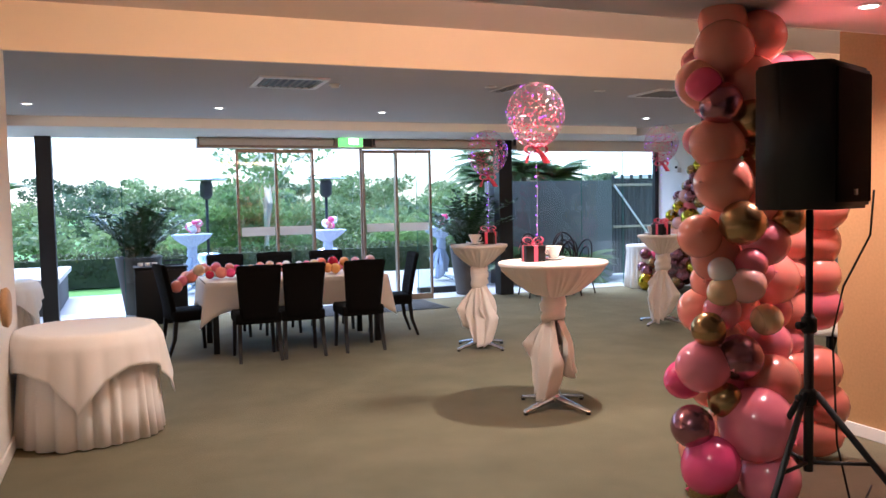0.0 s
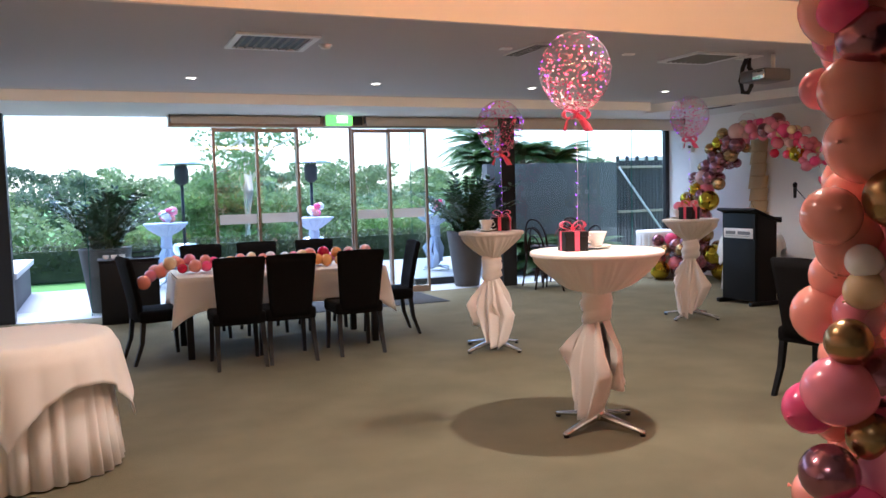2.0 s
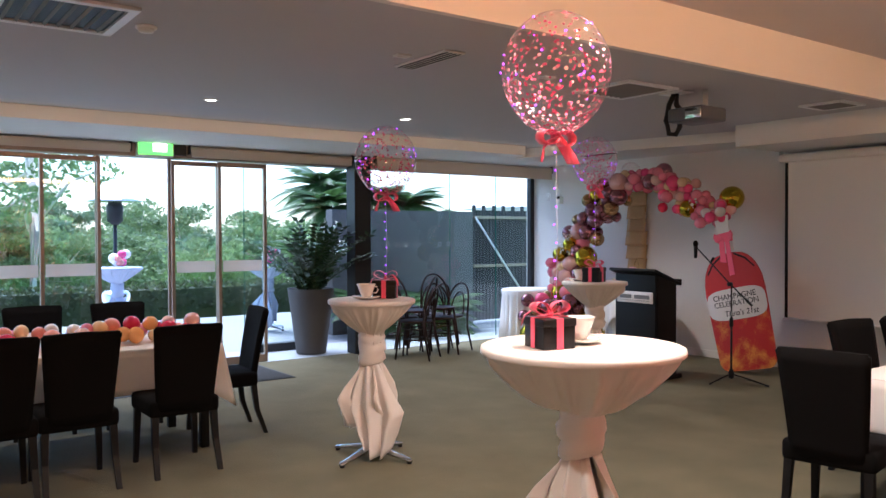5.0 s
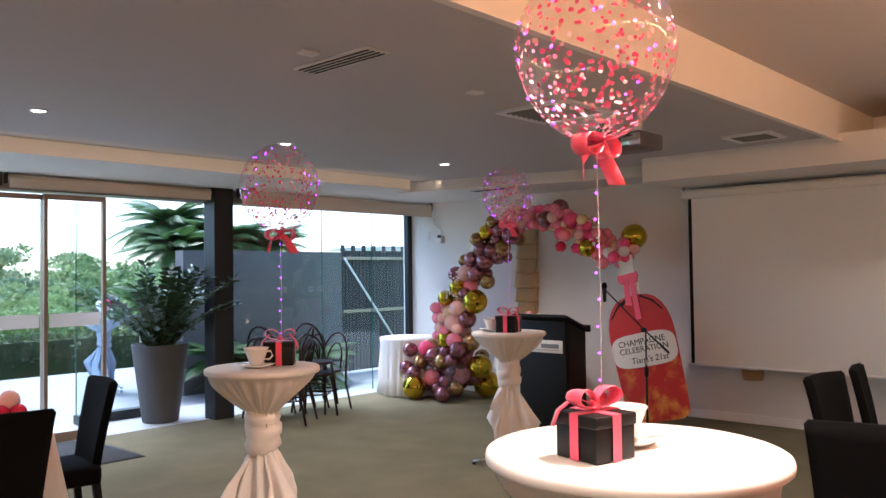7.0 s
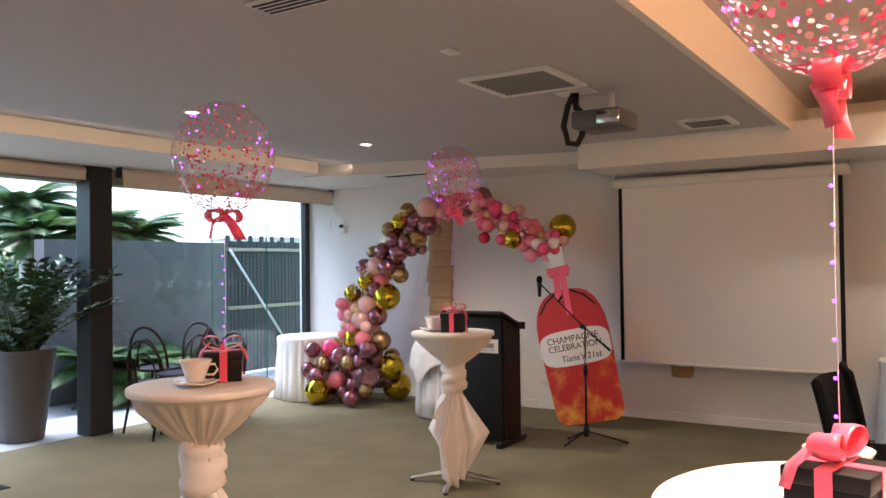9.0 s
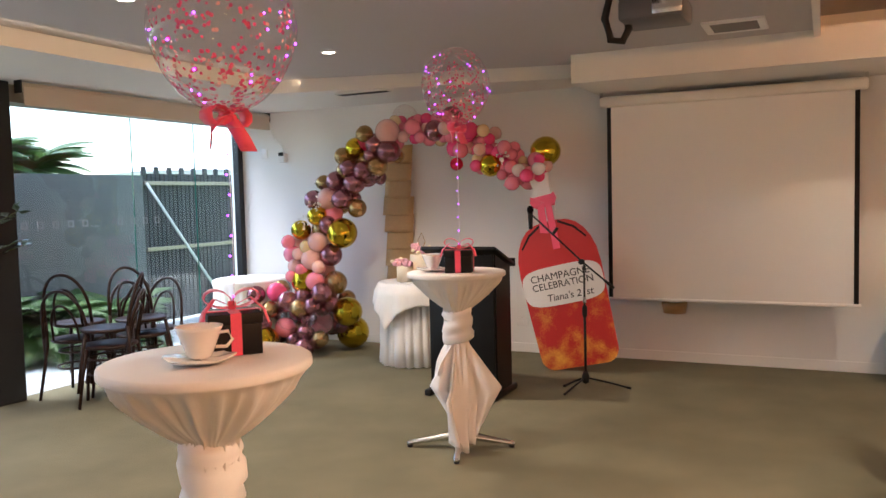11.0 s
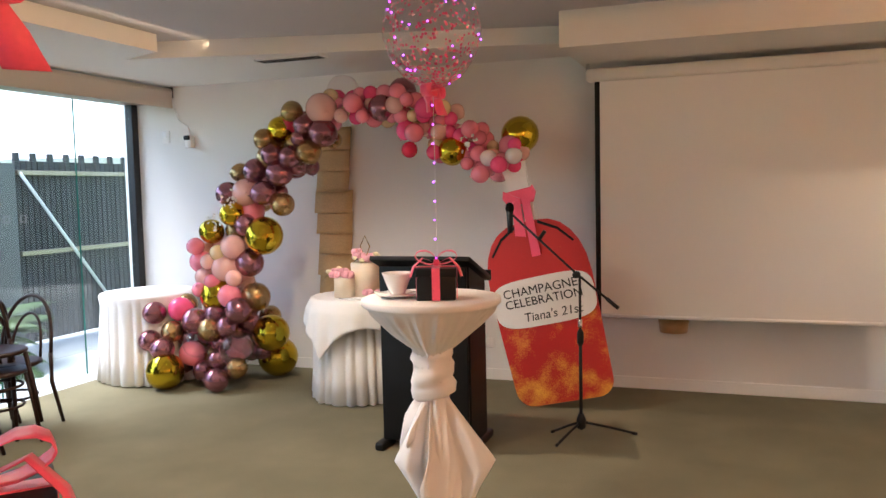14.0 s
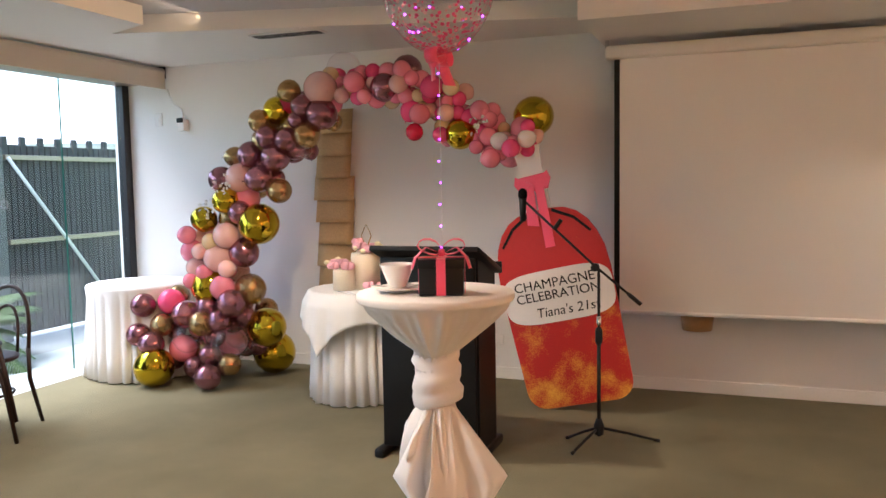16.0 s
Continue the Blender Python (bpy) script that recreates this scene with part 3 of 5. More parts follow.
# balloon column and backdrop by the entrance
column = thing("balloon_column", pose(0.09, -0.02, 0), "tall peach and pink balloon column with metallic accents", "balloon column")
held = []
COLUMN = (
    ("peach", 2.72, 3.12, 2.26, 0.145), ("peach", 2.97, 3.16, 2.34, 0.14), ("peach", 2.85, 3.08, 2.09, 0.14), ("mauve", 2.65, 3.06, 1.985, 0.105),
    ("bronze", 2.82, 3.04, 1.915, 0.105), ("bronze", 2.90, 3.06, 1.735, 0.105), ("peach", 2.67, 3.12, 1.80, 0.13), ("peach", 2.70, 3.10, 1.60, 0.145),
    ("peach", 2.95, 3.10, 1.52, 0.13), ("bronze", 2.71, 2.98, 1.405, 0.11), ("peach", 2.60, 3.16, 1.34, 0.11), ("pink", 2.93, 3.06, 1.30, 0.12),
    ("white", 2.65, 3.06, 1.175, 0.065), ("cream", 2.66, 3.06, 1.07, 0.075), ("blush", 2.76, 3.0, 1.10, 0.09), ("bronze", 2.555, 3.04, 0.89, 0.085),
    ("clear", 2.70, 2.98, 0.92, 0.105), ("mauve", 2.71, 3.0, 0.745, 0.115), ("pink", 2.55, 3.08, 0.70, 0.13), ("peach", 2.93, 3.02, 0.60, 0.14),
    ("bronze", 2.62, 3.0, 0.545, 0.085), ("pink", 2.76, 2.94, 0.42, 0.185), ("mauve", 2.44, 3.02, 0.43, 0.105), ("hot", 2.50, 2.96, 0.25, 0.14),
    ("pink", 2.82, 2.92, 0.15, 0.15), ("hot", 2.52, 3.18, 0.62, 0.10), ("bronze", 2.55, 3.05, 0.10, 0.10), ("peach", 2.62, 3.18, 2.1, 0.12),
    ("peach", 2.78, 3.2, 2.42, 0.12), ("hot", 2.58, 3.10, 2.08, 0.085), ("pink", 2.80, 3.02, 1.2, 0.08), ("cream", 2.88, 3.0, 0.92, 0.08), ("bronze", 3.02, 3.0, 1.42, 0.09),
)
for kind, x, y, z, r in COLUMN:
    held.append((Vector((x, y, z)), r))
    balloon(column, kind, (x, y, z), r)
for k in range(12):
    z = 0.15 + k * 0.2
    fill(column, held, (2.86, 3.22, z), (0.10, 0.08, 0.06), 4, (0.08, 0.14), ("peach", "peach", "pink"))
backdrop = thing("balloon_backdrop", pose(0, 0, 0), "dense wall of peach balloons beside the partition", "balloon wall")
held2 = list(held)
for k in range(13):
    for j in range(6):
        x, z = 3.15 + j * 0.19 + random.uniform(-.03, .03), 0.15 + k * 0.185 + random.uniform(-.02, .02)
        y = 3.42 - 0.06 * (j % 2) + random.uniform(-.03, .03)
        r = random.uniform(0.115, 0.155)
        if x > 3.84 or any((Vector((x, y, z)) - q).length < 0.62 * (r + s) for q, s in held2) or z > 2.33:
            continue
        held2.append((Vector((x, y, z)), r))
        balloon(backdrop, "white" if z > 2.2 and j > 2 and random.random() < .4 else ("peach" if random.random() < .75 else "pink"), (x, y, z), r)


# ---- round cocktail tables with tied cloths ----
def bow(parent, z, s, mat=None):
    """A ribbon bow with two loops and two tails, its middle at height z."""
    for side in (-1, 1):
        grid = []
        for i in range(13):
            a = math.pi * 2 * i / 12
            cx = side * s * 0.55 * (1 - math.cos(a)) * 0.5 * 1.6
            cz = z + 0.25 * s + s * 0.34 * math.sin(a) * (1 if a < math.pi else 0.6) + 0.1 * s * (1 - math.cos(a))
            wide = s * (0.15 + 0.17 * (1 - math.cos(a)) / 2)
            grid.append([(cx, v * wide, cz + 0.02 * s * math.sin(7 * v + i)) for v in (-1, -0.4, 0.3, 1)])
        part("bow_loop", sheet(grid, 0.0012), mat or ribbon_pink, parent)
    part("bow_knot", box(-0.12 * s, -0.12 * s, z + 0.05 * s, 0.12 * s, 0.12 * s, z + 0.32 * s, 0.05 * s), mat or ribbon_pink, parent)


def ribbon_tail(parent, pts, wide, mat=None):
    grid = [[(x - wide * (-dy), y - wide * dx, z), (x + wide * (-dy), y + wide * dx, z)] for x, y, z, dx, dy in pts]
    part("ribbon_tail", sheet(grid, 0.0012), mat or ribbon_pink, parent)


def cocktail_table(x, y, R, turn, seed, label, cloth=None, H=1.09, bowl=0.3, tails=((0.0, 0.60, 1.3), (1.9, 0.50, 1.2), (-2.0, 0.42, 1.2))):
    rnd = random.Random(seed)
    cloth = cloth or sheer
    w = thing("cocktail_table", pose(x, y, 0, 0, 0, turn), label, "cocktail table", "cocktail tables")
    ph = [rnd.uniform(0, 6.28) for _ in range(4)]

    def fold(a, s, r, z):
        k = min(1.0, max(0.0, (H - 0.034 - z) / 0.05)) * (0.45 + 0.55 * min(1, r / R))
        f = abs(math.sin(5.5 * a + ph[0])) * 0.5 + (1 - abs(math.sin(9.5 * a + ph[1]))) ** 2 * 1.3 + (1 - abs(math.sin(14 * a + ph[2] + 2 * s))) ** 2 * 0.9 - 0.8
        return r * (1 + 0.095 * k * f), z - 0.015 * k * math.sin(3 * a + ph[3])

    prof = [(0.0, H), (R * 0.6, H), (R * 0.975, H - 0.001), (R * 0.995, H - 0.005), (R, H - 0.014), (R, H - 0.026), (R * 0.985, H - 0.031), (R * (0.93 + 0.03 * bowl), H - 0.036)]
    for i in range(1, 11):
        t = i / 10
        drop = t * (1 - bowl) + bowl * math.sin(t * math.pi / 2)
        prof.append((R * 0.95 + (0.082 - R * 0.95) * t, H - 0.036 - (0.18 + 0.04 * bowl) * drop))
    prof.append((0.075, H - 0.40))
    part("cloth", lathe(prof, 220, ripple=fold), cloth, w, "white stretch cloth gathered below the round top")

    def wrap(a, s, r, z):
        return r * (1 + 0.05 * math.sin(2 * a + 9 * s + ph[1]) + 0.05 * math.sin(5 * s * 3.1 + a + ph[2])), z + 0.018 * math.sin(a + ph[0] + 2 * s)

    wp = [(r0, H - z0 + 0.145) for r0, z0 in ((0.06, 0.36), (0.082, 0.37), (0.092, 0.40), (0.084, 0.425), (0.094, 0.45), (0.095, 0.49), (0.086, 0.51), (0.095, 0.535), (0.092, 0.57), (0.07, 0.59))]
    part("sash", lathe(wp, 40, ripple=wrap), cloth, w, "cloth sash knotted round the stem")
    # hanging tails: folded sheets fanning down from the knot
    for side, (a0, length, span) in enumerate(tails):
        grid = []
        rows, cols = 19, 37
        lean = rnd.uniform(-0.10, 0.10)
        ux, uy, tx, ty = math.cos(a0), math.sin(a0), -math.sin(a0), math.cos(a0)
        for i in range(rows):
            v = i / (rows - 1)
            half = 0.05 + 0.12 * span * min(1.0, v / 0.55) - (0.02 + 0.07 * span) * max(0.0, v - 0.55) / 0.45
            row = []
            for k in range(cols):
                u = k / (cols - 1) * 2 - 1
                zig = abs(((u * 1.1 + 0.5 * v * u + 0.3 * side) % 1.0) * 2 - 1)
                out = 0.06 + 0.05 * min(1.0, v * 2.5) + (zig - 0.5) * (0.03 + 0.075 * v) - 0.035 * u * u
                along = u * half * (1 + 0.12 * u * (-1) ** side) + lean * v
                hem = length * (0.88 + 0.12 * (1 - abs(u - 0.3 * (-1) ** side)) + 0.06 * zig * v)
                row.append((ux * out + tx * along, uy * out + ty * along, H - 0.43 - v * hem))
            grid.append(row)
        part("cloth_tail", sheet(grid, 0.003), cloth, w, "loose tail of the tied cloth")
    part("stem", lathe([(0.034, 0.06), (0.034, H - 0.3), (0.0, H - 0.3)], 24), chrome, w, "chrome stem")
    part("hub", lathe([(0.0, 0.04), (0.05, 0.045), (0.055, 0.09), (0.038, 0.12), (0.0, 0.12)], 24), chrome, w)
    for k in range(4):
        b = bmesh.new()
        for i, (d, z, hw, hh) in enumerate(((0.03, 0.075, 0.03, 0.022), (0.15, 0.055, 0.025, 0.016), (0.26, 0.036, 0.02, 0.012), (0.32, 0.026, 0.02, 0.010), (0.335, 0.022, 0.01, 0.006))):
            ring = [b.verts.new((d, s * hw, z + t * hh)) for s, t in ((-1, -1), (1, -1), (1, 0.2), (0.5, 1), (-0.5, 1), (-1, 0.2))]
            if i:
                for j in range(6):
                    b.faces.new((last[j], last[(j + 1) % 6], ring[(j + 1) % 6], ring[j]))
            last = ring
        b.faces.new(last)
        bmesh.ops.recalc_face_normals(b, faces=b.faces)
        f = part("foot", b, chrome, w, "polished chrome foot")
        f.matrix_local = pose(0, 0, 0, 0, 0, 90 * k + 20)
        g = part("glide", lathe([(0.016, 0.0), (0.018, 0.014), (0.0, 0.016)], 12), black_plastic, w)
        g.matrix_local = pose(0, 0, 0, 0, 0, 90 * k + 20) @ pose(0.315, 0, 0)
    return w


T1, T2, T3 = (2.94, 5.06), (3.47, 7.55), (6.12, 7.97)
cocktail_table(*T1, 0.402, 0, 1, "round cocktail table in tied white cloth, chrome base", bowl=1.0, tails=((3.3, 0.58, 1.0), (5.75, 0.42, 0.9), (1.5, 0.35, 1.0)))
cocktail_table(*T2, 0.30, 0, 2, "small round cocktail table in tied white cloth", tails=((3.7, 0.62, 1.3), (5.2, 0.42, 1.0), (1.9, 0.45, 1.2)))
cocktail_table(*T3, 0.30, 0, 3, "small round cocktail table in tied white cloth near the lectern", tails=((3.6, 0.55, 1.4), (4.4, 0.62, 0.9), (1.9, 0.3, 1.2)))


def gift(x, y, z, s, turn):
    w = thing("gift_box", pose(x, y, z, 0, 0, turn), "black gift box tied with a pink satin bow", "gift box", "gift boxes on cocktail tables")
    h = s * 0.82
    part("box_body", box(-s / 2, -s / 2, 0, s / 2, s / 2, h * 0.78, 0.003), black_card, w)
    part("lid", box(-s / 2 - 0.004, -s / 2 - 0.004, h * 0.74, s / 2 + 0.004, s / 2 + 0.004, h, 0.003), black_card, w)
    rw = s * 0.105
    for a in (0, 90):
        b = box(-rw, -s / 2 - 0.006, 0.001, rw, -s / 2 - 0.0045, h + 0.001)
        box(-rw, s / 2 + 0.0045, 0.001, rw, s / 2 + 0.006, h + 0.001, bm=b)
        box(-rw, -s / 2 - 0.006, h + 0.0005, rw, s / 2 + 0.006, h + 0.002 + 0.001 * (a > 0), bm=b)
        o = part("ribbon_band", b, ribbon_pink, w, "pink satin band", smooth=False)
        o.matrix_local = pose(0, 0, 0, 0, 0, a)
    bow(w, h, s * 0.62)
    for k, sx in enumerate((1, -1)):
        pts = [(sx * s * 0.1, 0, h + 0.02, sx, 0.2), (sx * s * 0.35, 0.02, h + 0.04, sx, 0.3), (sx * s * 0.58, 0.05, h + 0.005, sx, 0.4), (sx * s * 0.66, 0.06, h - 0.035, sx, 0.4)]
        ribbon_tail(w, pts, rw * 0.8)
    return w


def teacup(x, y, z, turn):
    w = thing("teacup", pose(x, y, z, 0, 0, turn), "white china teacup on a square-lipped saucer", "teacup", "teacups on cocktail tables")
    cup = lathe([(0.0, 0.016), (0.03, 0.016), (0.034, 0.022), (0.045, 0.05), (0.062, 0.095), (0.067, 0.105), (0.064, 0.105), (0.055, 0.085), (0.04, 0.045), (0.0, 0.03)], 32)
    part("cup", cup, china, w)

    def lip(a, s, r, zz):
        return r * (1 + 0.09 * math.cos(4 * a) * s), zz + 0.006 * math.cos(4 * a) * s

    part("saucer", lathe([(0.0, 0.002), (0.045, 0.002), (0.085, 0.012), (0.098, 0.02), (0.095, 0.022), (0.05, 0.012), (0.0, 0.011)], 48, ripple=lip), china, w)
    part("handle", tube([(0.05, 0, 0.085), (0.08, 0, 0.088), (0.092, 0, 0.065), (0.075, 0, 0.045), (0.045, 0, 0.045)], 0.005), china, w)


gift(2.795, 5.09, 1.092, 0.142, -12)
teacup(2.975, 5.11, 1.092, 200)
gift(T2[0] + 0.11, T2[1] - 0.005, 1.092, 0.15, 138)
teacup(T2[0] - 0.06, T2[1] - 0.03, 1.092, 300)
gift(T3[0] - 0.06, T3[1] - 0.05, 1.092, 0.16, 108)
teacup(T3[0] - 0.06, T3[1] + 0.13, 1.092, 20)

led = glow("led_violet", (0.42, 0.05, 1.0), 2.0)


def confetti_balloon(x, y, z, r, foot, seed, lit, label):
    rnd = random.Random(seed)
    w = thing("confetti_balloon", pose(x, y, z), label, "balloon", "confetti balloons over the tables")
    tall = 1.12
    prof = [(0.02 * r, -1.22 * r), (0.09 * r, -1.12 * r)]
    for i in range(1, 25):
        a = math.pi * i / 24
        s = -math.cos(a)
        prof.append((math.sin(a) * r * (1 - 0.10 * max(0, -s)), s * r * tall))
    skin = part("skin", lathe(prof, 48), film, w, "clear latex skin")
    skin.visible_shadow = False
    for mat, n in ((confetti_pink, 700), (confetti_blush, 220)):
        b = bmesh.new()
        for _ in range(n):
            u = rnd.random() ** (2.5 if rnd.random() < 0.88 else 1.0)
            s = -1 + 2 * u
            a = rnd.uniform(0, 6.283)
            q = math.sqrt(max(0, 1 - s * s)) * (1 - 0.10 * max(0, -s))
            p = Vector((q * math.cos(a), q * math.sin(a), s * tall)) * r * 0.985
            m = Matrix.Translation(p) @ p.to_track_quat("Z", "Y").to_matrix().to_4x4() @ Euler((rnd.uniform(-.3, .3), rnd.uniform(-.3, .3), 0)).to_matrix().to_4x4()
            bmesh.ops.create_circle(b, cap_ends=True, segments=7, radius=rnd.uniform(0.0045, 0.008), matrix=m)
        tagged(part("confetti", b, mat, w, "loose round paper confetti", smooth=False), kind="stuff")
    for sx in (-1, 1):
        ribbon_tail(w, [(0, 0, -1.14 * r, sx, 0.3), (sx * 0.035, 0.01, -1.22 * r, sx, 0.2), (sx * 0.065, 0.0, -1.42 * r, sx * 0.6, 0.8), (sx * 0.085, -0.01, -1.62 * r, sx * 0.6, 0.8)], 0.026)
        grid = [[(sx * 0.045 * (1 - math.cos(t)), v * 0.024, -1.16 * r + 0.03 * math.sin(t)) for v in (-1, 1)] for t in [k * 0.7 for k in range(10)]]
        part("bow_loop", sheet(grid, 0.0012), ribbon_pink, w)
    part("string", tube([(0, 0, -1.2 * r), (0.01, 0.004, -1.2 * r - (z - foot) * 0.4), (0.0, 0, foot - z)], 0.0012, seg=5), china, w, "thin clear string")
    b = bmesh.new()
    for k in range(lit):
        t = (k + 0.5) / lit
        bmesh.ops.create_icosphere(b, subdivisions=1, radius=0.0038, matrix=Matrix.Translation((0.006 * math.sin(9 * k), 0.006, -1.25 * r + t * (foot - z + 1.25 * r))))
    for k in range(lit * 3):
        s, a = rnd.uniform(-0.9, 0.95), rnd.uniform(0, 6.283)
        q = math.sqrt(1 - s * s) * (1 - 0.10 * max(0, -s))
        bmesh.ops.create_icosphere(b, subdivisions=1, radius=0.0042, matrix=Matrix.Translation(Vector((q * math.cos(a), q * math.sin(a), s * tall)) * r * 1.0))
    tagged(part("fairy_light", b, led, w, "tiny violet lights on a wire"), kind="stuff")


confetti_balloon(2.83, 5.09, 2.155, 0.215, 1.25, 11, 9, "clear balloon of pink confetti, pink bow, string of lights")
confetti_balloon(3.575, 7.53, 2.04, 0.215, 1.23, 12, 9, "clear balloon of pink confetti, pink bow, string of lights")
confetti_balloon(6.07, 7.92, 2.19, 0.205, 1.22, 13, 9, "clear balloon of pink confetti above the lectern table")


# ---- chairs and dining tables ----
def dining_chair(m):
    w = thing("dining_chair", m, "black fabric-covered high-back dining chair", "chair", "black dining chairs")
    part("seat", box(-0.225, -0.22, 0.37, 0.225, 0.24, 0.48, 0.025), black_fabric, w)
    grid = []
    for i in range(9):
        v = i / 8
        z = 0.40 + v * 0.56
        hw = 0.185 + 0.04 * v
        off = -0.215 - 0.10 * v ** 1.3
        grid.append([(hw * u, off - 0.018 * (1 - u * u), z - (0.008 * abs(u) if i == 8 else 0)) for u in (-1, -0.8, -0.4, 0, 0.4, 0.8, 1)])
    b = sheet(grid, 0.045)
    bmesh.ops.bevel(b, geom=[e for e in b.edges if e.calc_face_angle(0) > 1.0], offset=0.012, segments=2, affect="EDGES")
    part("backrest", b, black_fabric, w)
    for sx in (-1, 1):
        for sy, lean in ((1, 0.015), (-1, -0.09)):
            b = bmesh.new()
            x, y = sx * 0.19, (0.2 if sy > 0 else -0.19)
            rings = []
            for t in (0, 0.5, 1):
                s = 0.021 - 0.006 * t
                cx, cy, z = x + sx * 0.012 * t, y + lean * t * t, 0.38 * (1 - t)
                rings.append([b.verts.new((cx + a * s, cy + c * s, z)) for a, c in ((-1, -1), (1, -1), (1, 1), (-1, 1))])
            for p, q in zip(rings, rings[1:]):
                for k in range(4):
                    b.faces.new((p[k], p[(k + 1) % 4], q[(k + 1) % 4], q[k]))
            b.faces.new(rings[-1])
            b.faces.new(rings[0][::-1])
            bmesh.ops.recalc_face_normals(b, faces=b.faces)
            part("leg", b, black_board, w, "dark tapered wooden leg", smooth=False)
    return w


def dining_table(x0, y0, x1, y1):
    cx, cy, hx, hy = (x0 + x1) / 2, (y0 + y1) / 2, (x1 - x0) / 2, (y1 - y0) / 2
    w = thing("dining_table", pose(cx, cy, 0), "long banquet table with dark square legs", "table", "banquet tables")
    part("tabletop", box(-hx + 0.01, -hy + 0.01, 0.70, hx - 0.01, hy - 0.01, 0.745, 0.004), black_board, w)
    for sx in (-1, 1):
        for sy in (-1, 1):
            part("leg", box(sx * (hx - 0.09) - 0.03, sy * (hy - 0.09) - 0.03, 0, sx * (hx - 0.09) + 0.03, sy * (hy - 0.09) + 0.03, 0.70, 0.004), black_board, w)
    c = thing("tablecloth", pose(cx, cy, 0), "white linen tablecloth hanging over the banquet table", "tablecloth", "banquet tablecloths")
    part("top", box(-hx - 0.004, -hy - 0.004, 0.748, hx + 0.004, hy + 0.004, 0.757, 0.003), linen, c)
    n = 60
    loop = []
    for a, b2 in (((-hx, -hy), (hx, -hy)), ((hx, -hy), (hx, hy)), ((hx, hy), (-hx, hy)), ((-hx, hy), (-hx, -hy))):
        for k in range(n):
            t = k / n
            loop.append((a[0] + (b2[0] - a[0]) * t, a[1] + (b2[1] - a[1]) * t, t))
    loop.append(loop[0])
    grid = []
    for i in range(7):
        v = i / 6
        row = []
        for k, (px, py, t) in enumerate(loop):
            corner = max(0.0, 1 - min(t, 1 - t) * 9)
            wave = 0.012 * v * math.sin(k * 0.55) + 0.02 * v * math.sin(k * 0.21 + 1)
            out = 1 + (0.008 + wave + 0.05 * corner * v) / max(hx, hy)
            row.append((px * out + math.copysign(0.006, px), py * out * (1 + 0.02 * v) + math.copysign(0.006, py), 0.752 - v * (0.30 + 0.16 * corner ** 1.5 + 0.006 * math.sin(k * 0.3))))
        grid.append(row)
    part("drop", sheet(grid, 0.003), linen, c)


def table_garland(x0, x1, y, seed, label, spill):
    random.seed(seed)
    w = thing("balloon_garland", pose(0, 0, 0.758), label, "balloon garland", "table garlands")
    taken = []
    n = int((x1 - x0) / 0.075)
    for k in range(n):
        x = x0 + (k + 0.5) * (x1 - x0) / n
        for j in range(3):
            r = random.uniform(0.042, 0.066)
            p = Vector((x + random.uniform(-.03, .03), y + (j - 1) * 0.085 + random.uniform(-.03, .03), r + 0.004 + (0.055 if j == 1 else 0.0) + random.uniform(0, .02)))
            if any((p - q).length < 0.75 * (r + s) for q, s in taken):
                continue
            taken.append((p, r))
            balloon(w, random.choice(("pink", "peach", "hot", "red", "blush", "orange", "pink", "white", "cream", "peach")), p, r)
    for k in range(spill):
        r = random.uniform(0.05, 0.068)
        p = Vector((x0 - 0.02 - 0.045 * k + random.uniform(-.02, .02), y - 0.10 + random.uniform(-.14, .12), 0.10 - 0.028 * k + random.uniform(0, 0.06)))
        balloon(w, random.choice(("peach", "peach", "blush", "pink", "cream")), p, r)


dining_table(0.78, 8.42, 2.72, 9.35)
table_garland(0.80, 2.70, 8.82, 21, "garland of small pink, red and apricot balloons along the table", 7)
for x, y, a in ((1.23, 8.12, 0), (1.68, 8.15, 0), (2.32, 8.18, 0), (0.62, 8.70, -78), (2.90, 8.86, 84), (1.15, 9.66, 180), (1.75, 9.68, 180), (2.4, 9.66, 180)):
    dining_chair(pose(x, y, 0, 0, 0, a))
dining_table(4.98, 4.2, 6.9, 5.06)
table_garland(5.0, 6.8, 4.72, 22, "garland of red, apricot and pink balloons on the second table", 1)
for x, y, a in ((4.70, 4.93, -80), (5.85, 5.2, 172), (6.42, 5.16, 190), (5.4, 3.98, 0), (6.2, 3.98, 0)):
    dining_chair(pose(x, y, 0, 0, 0, a))


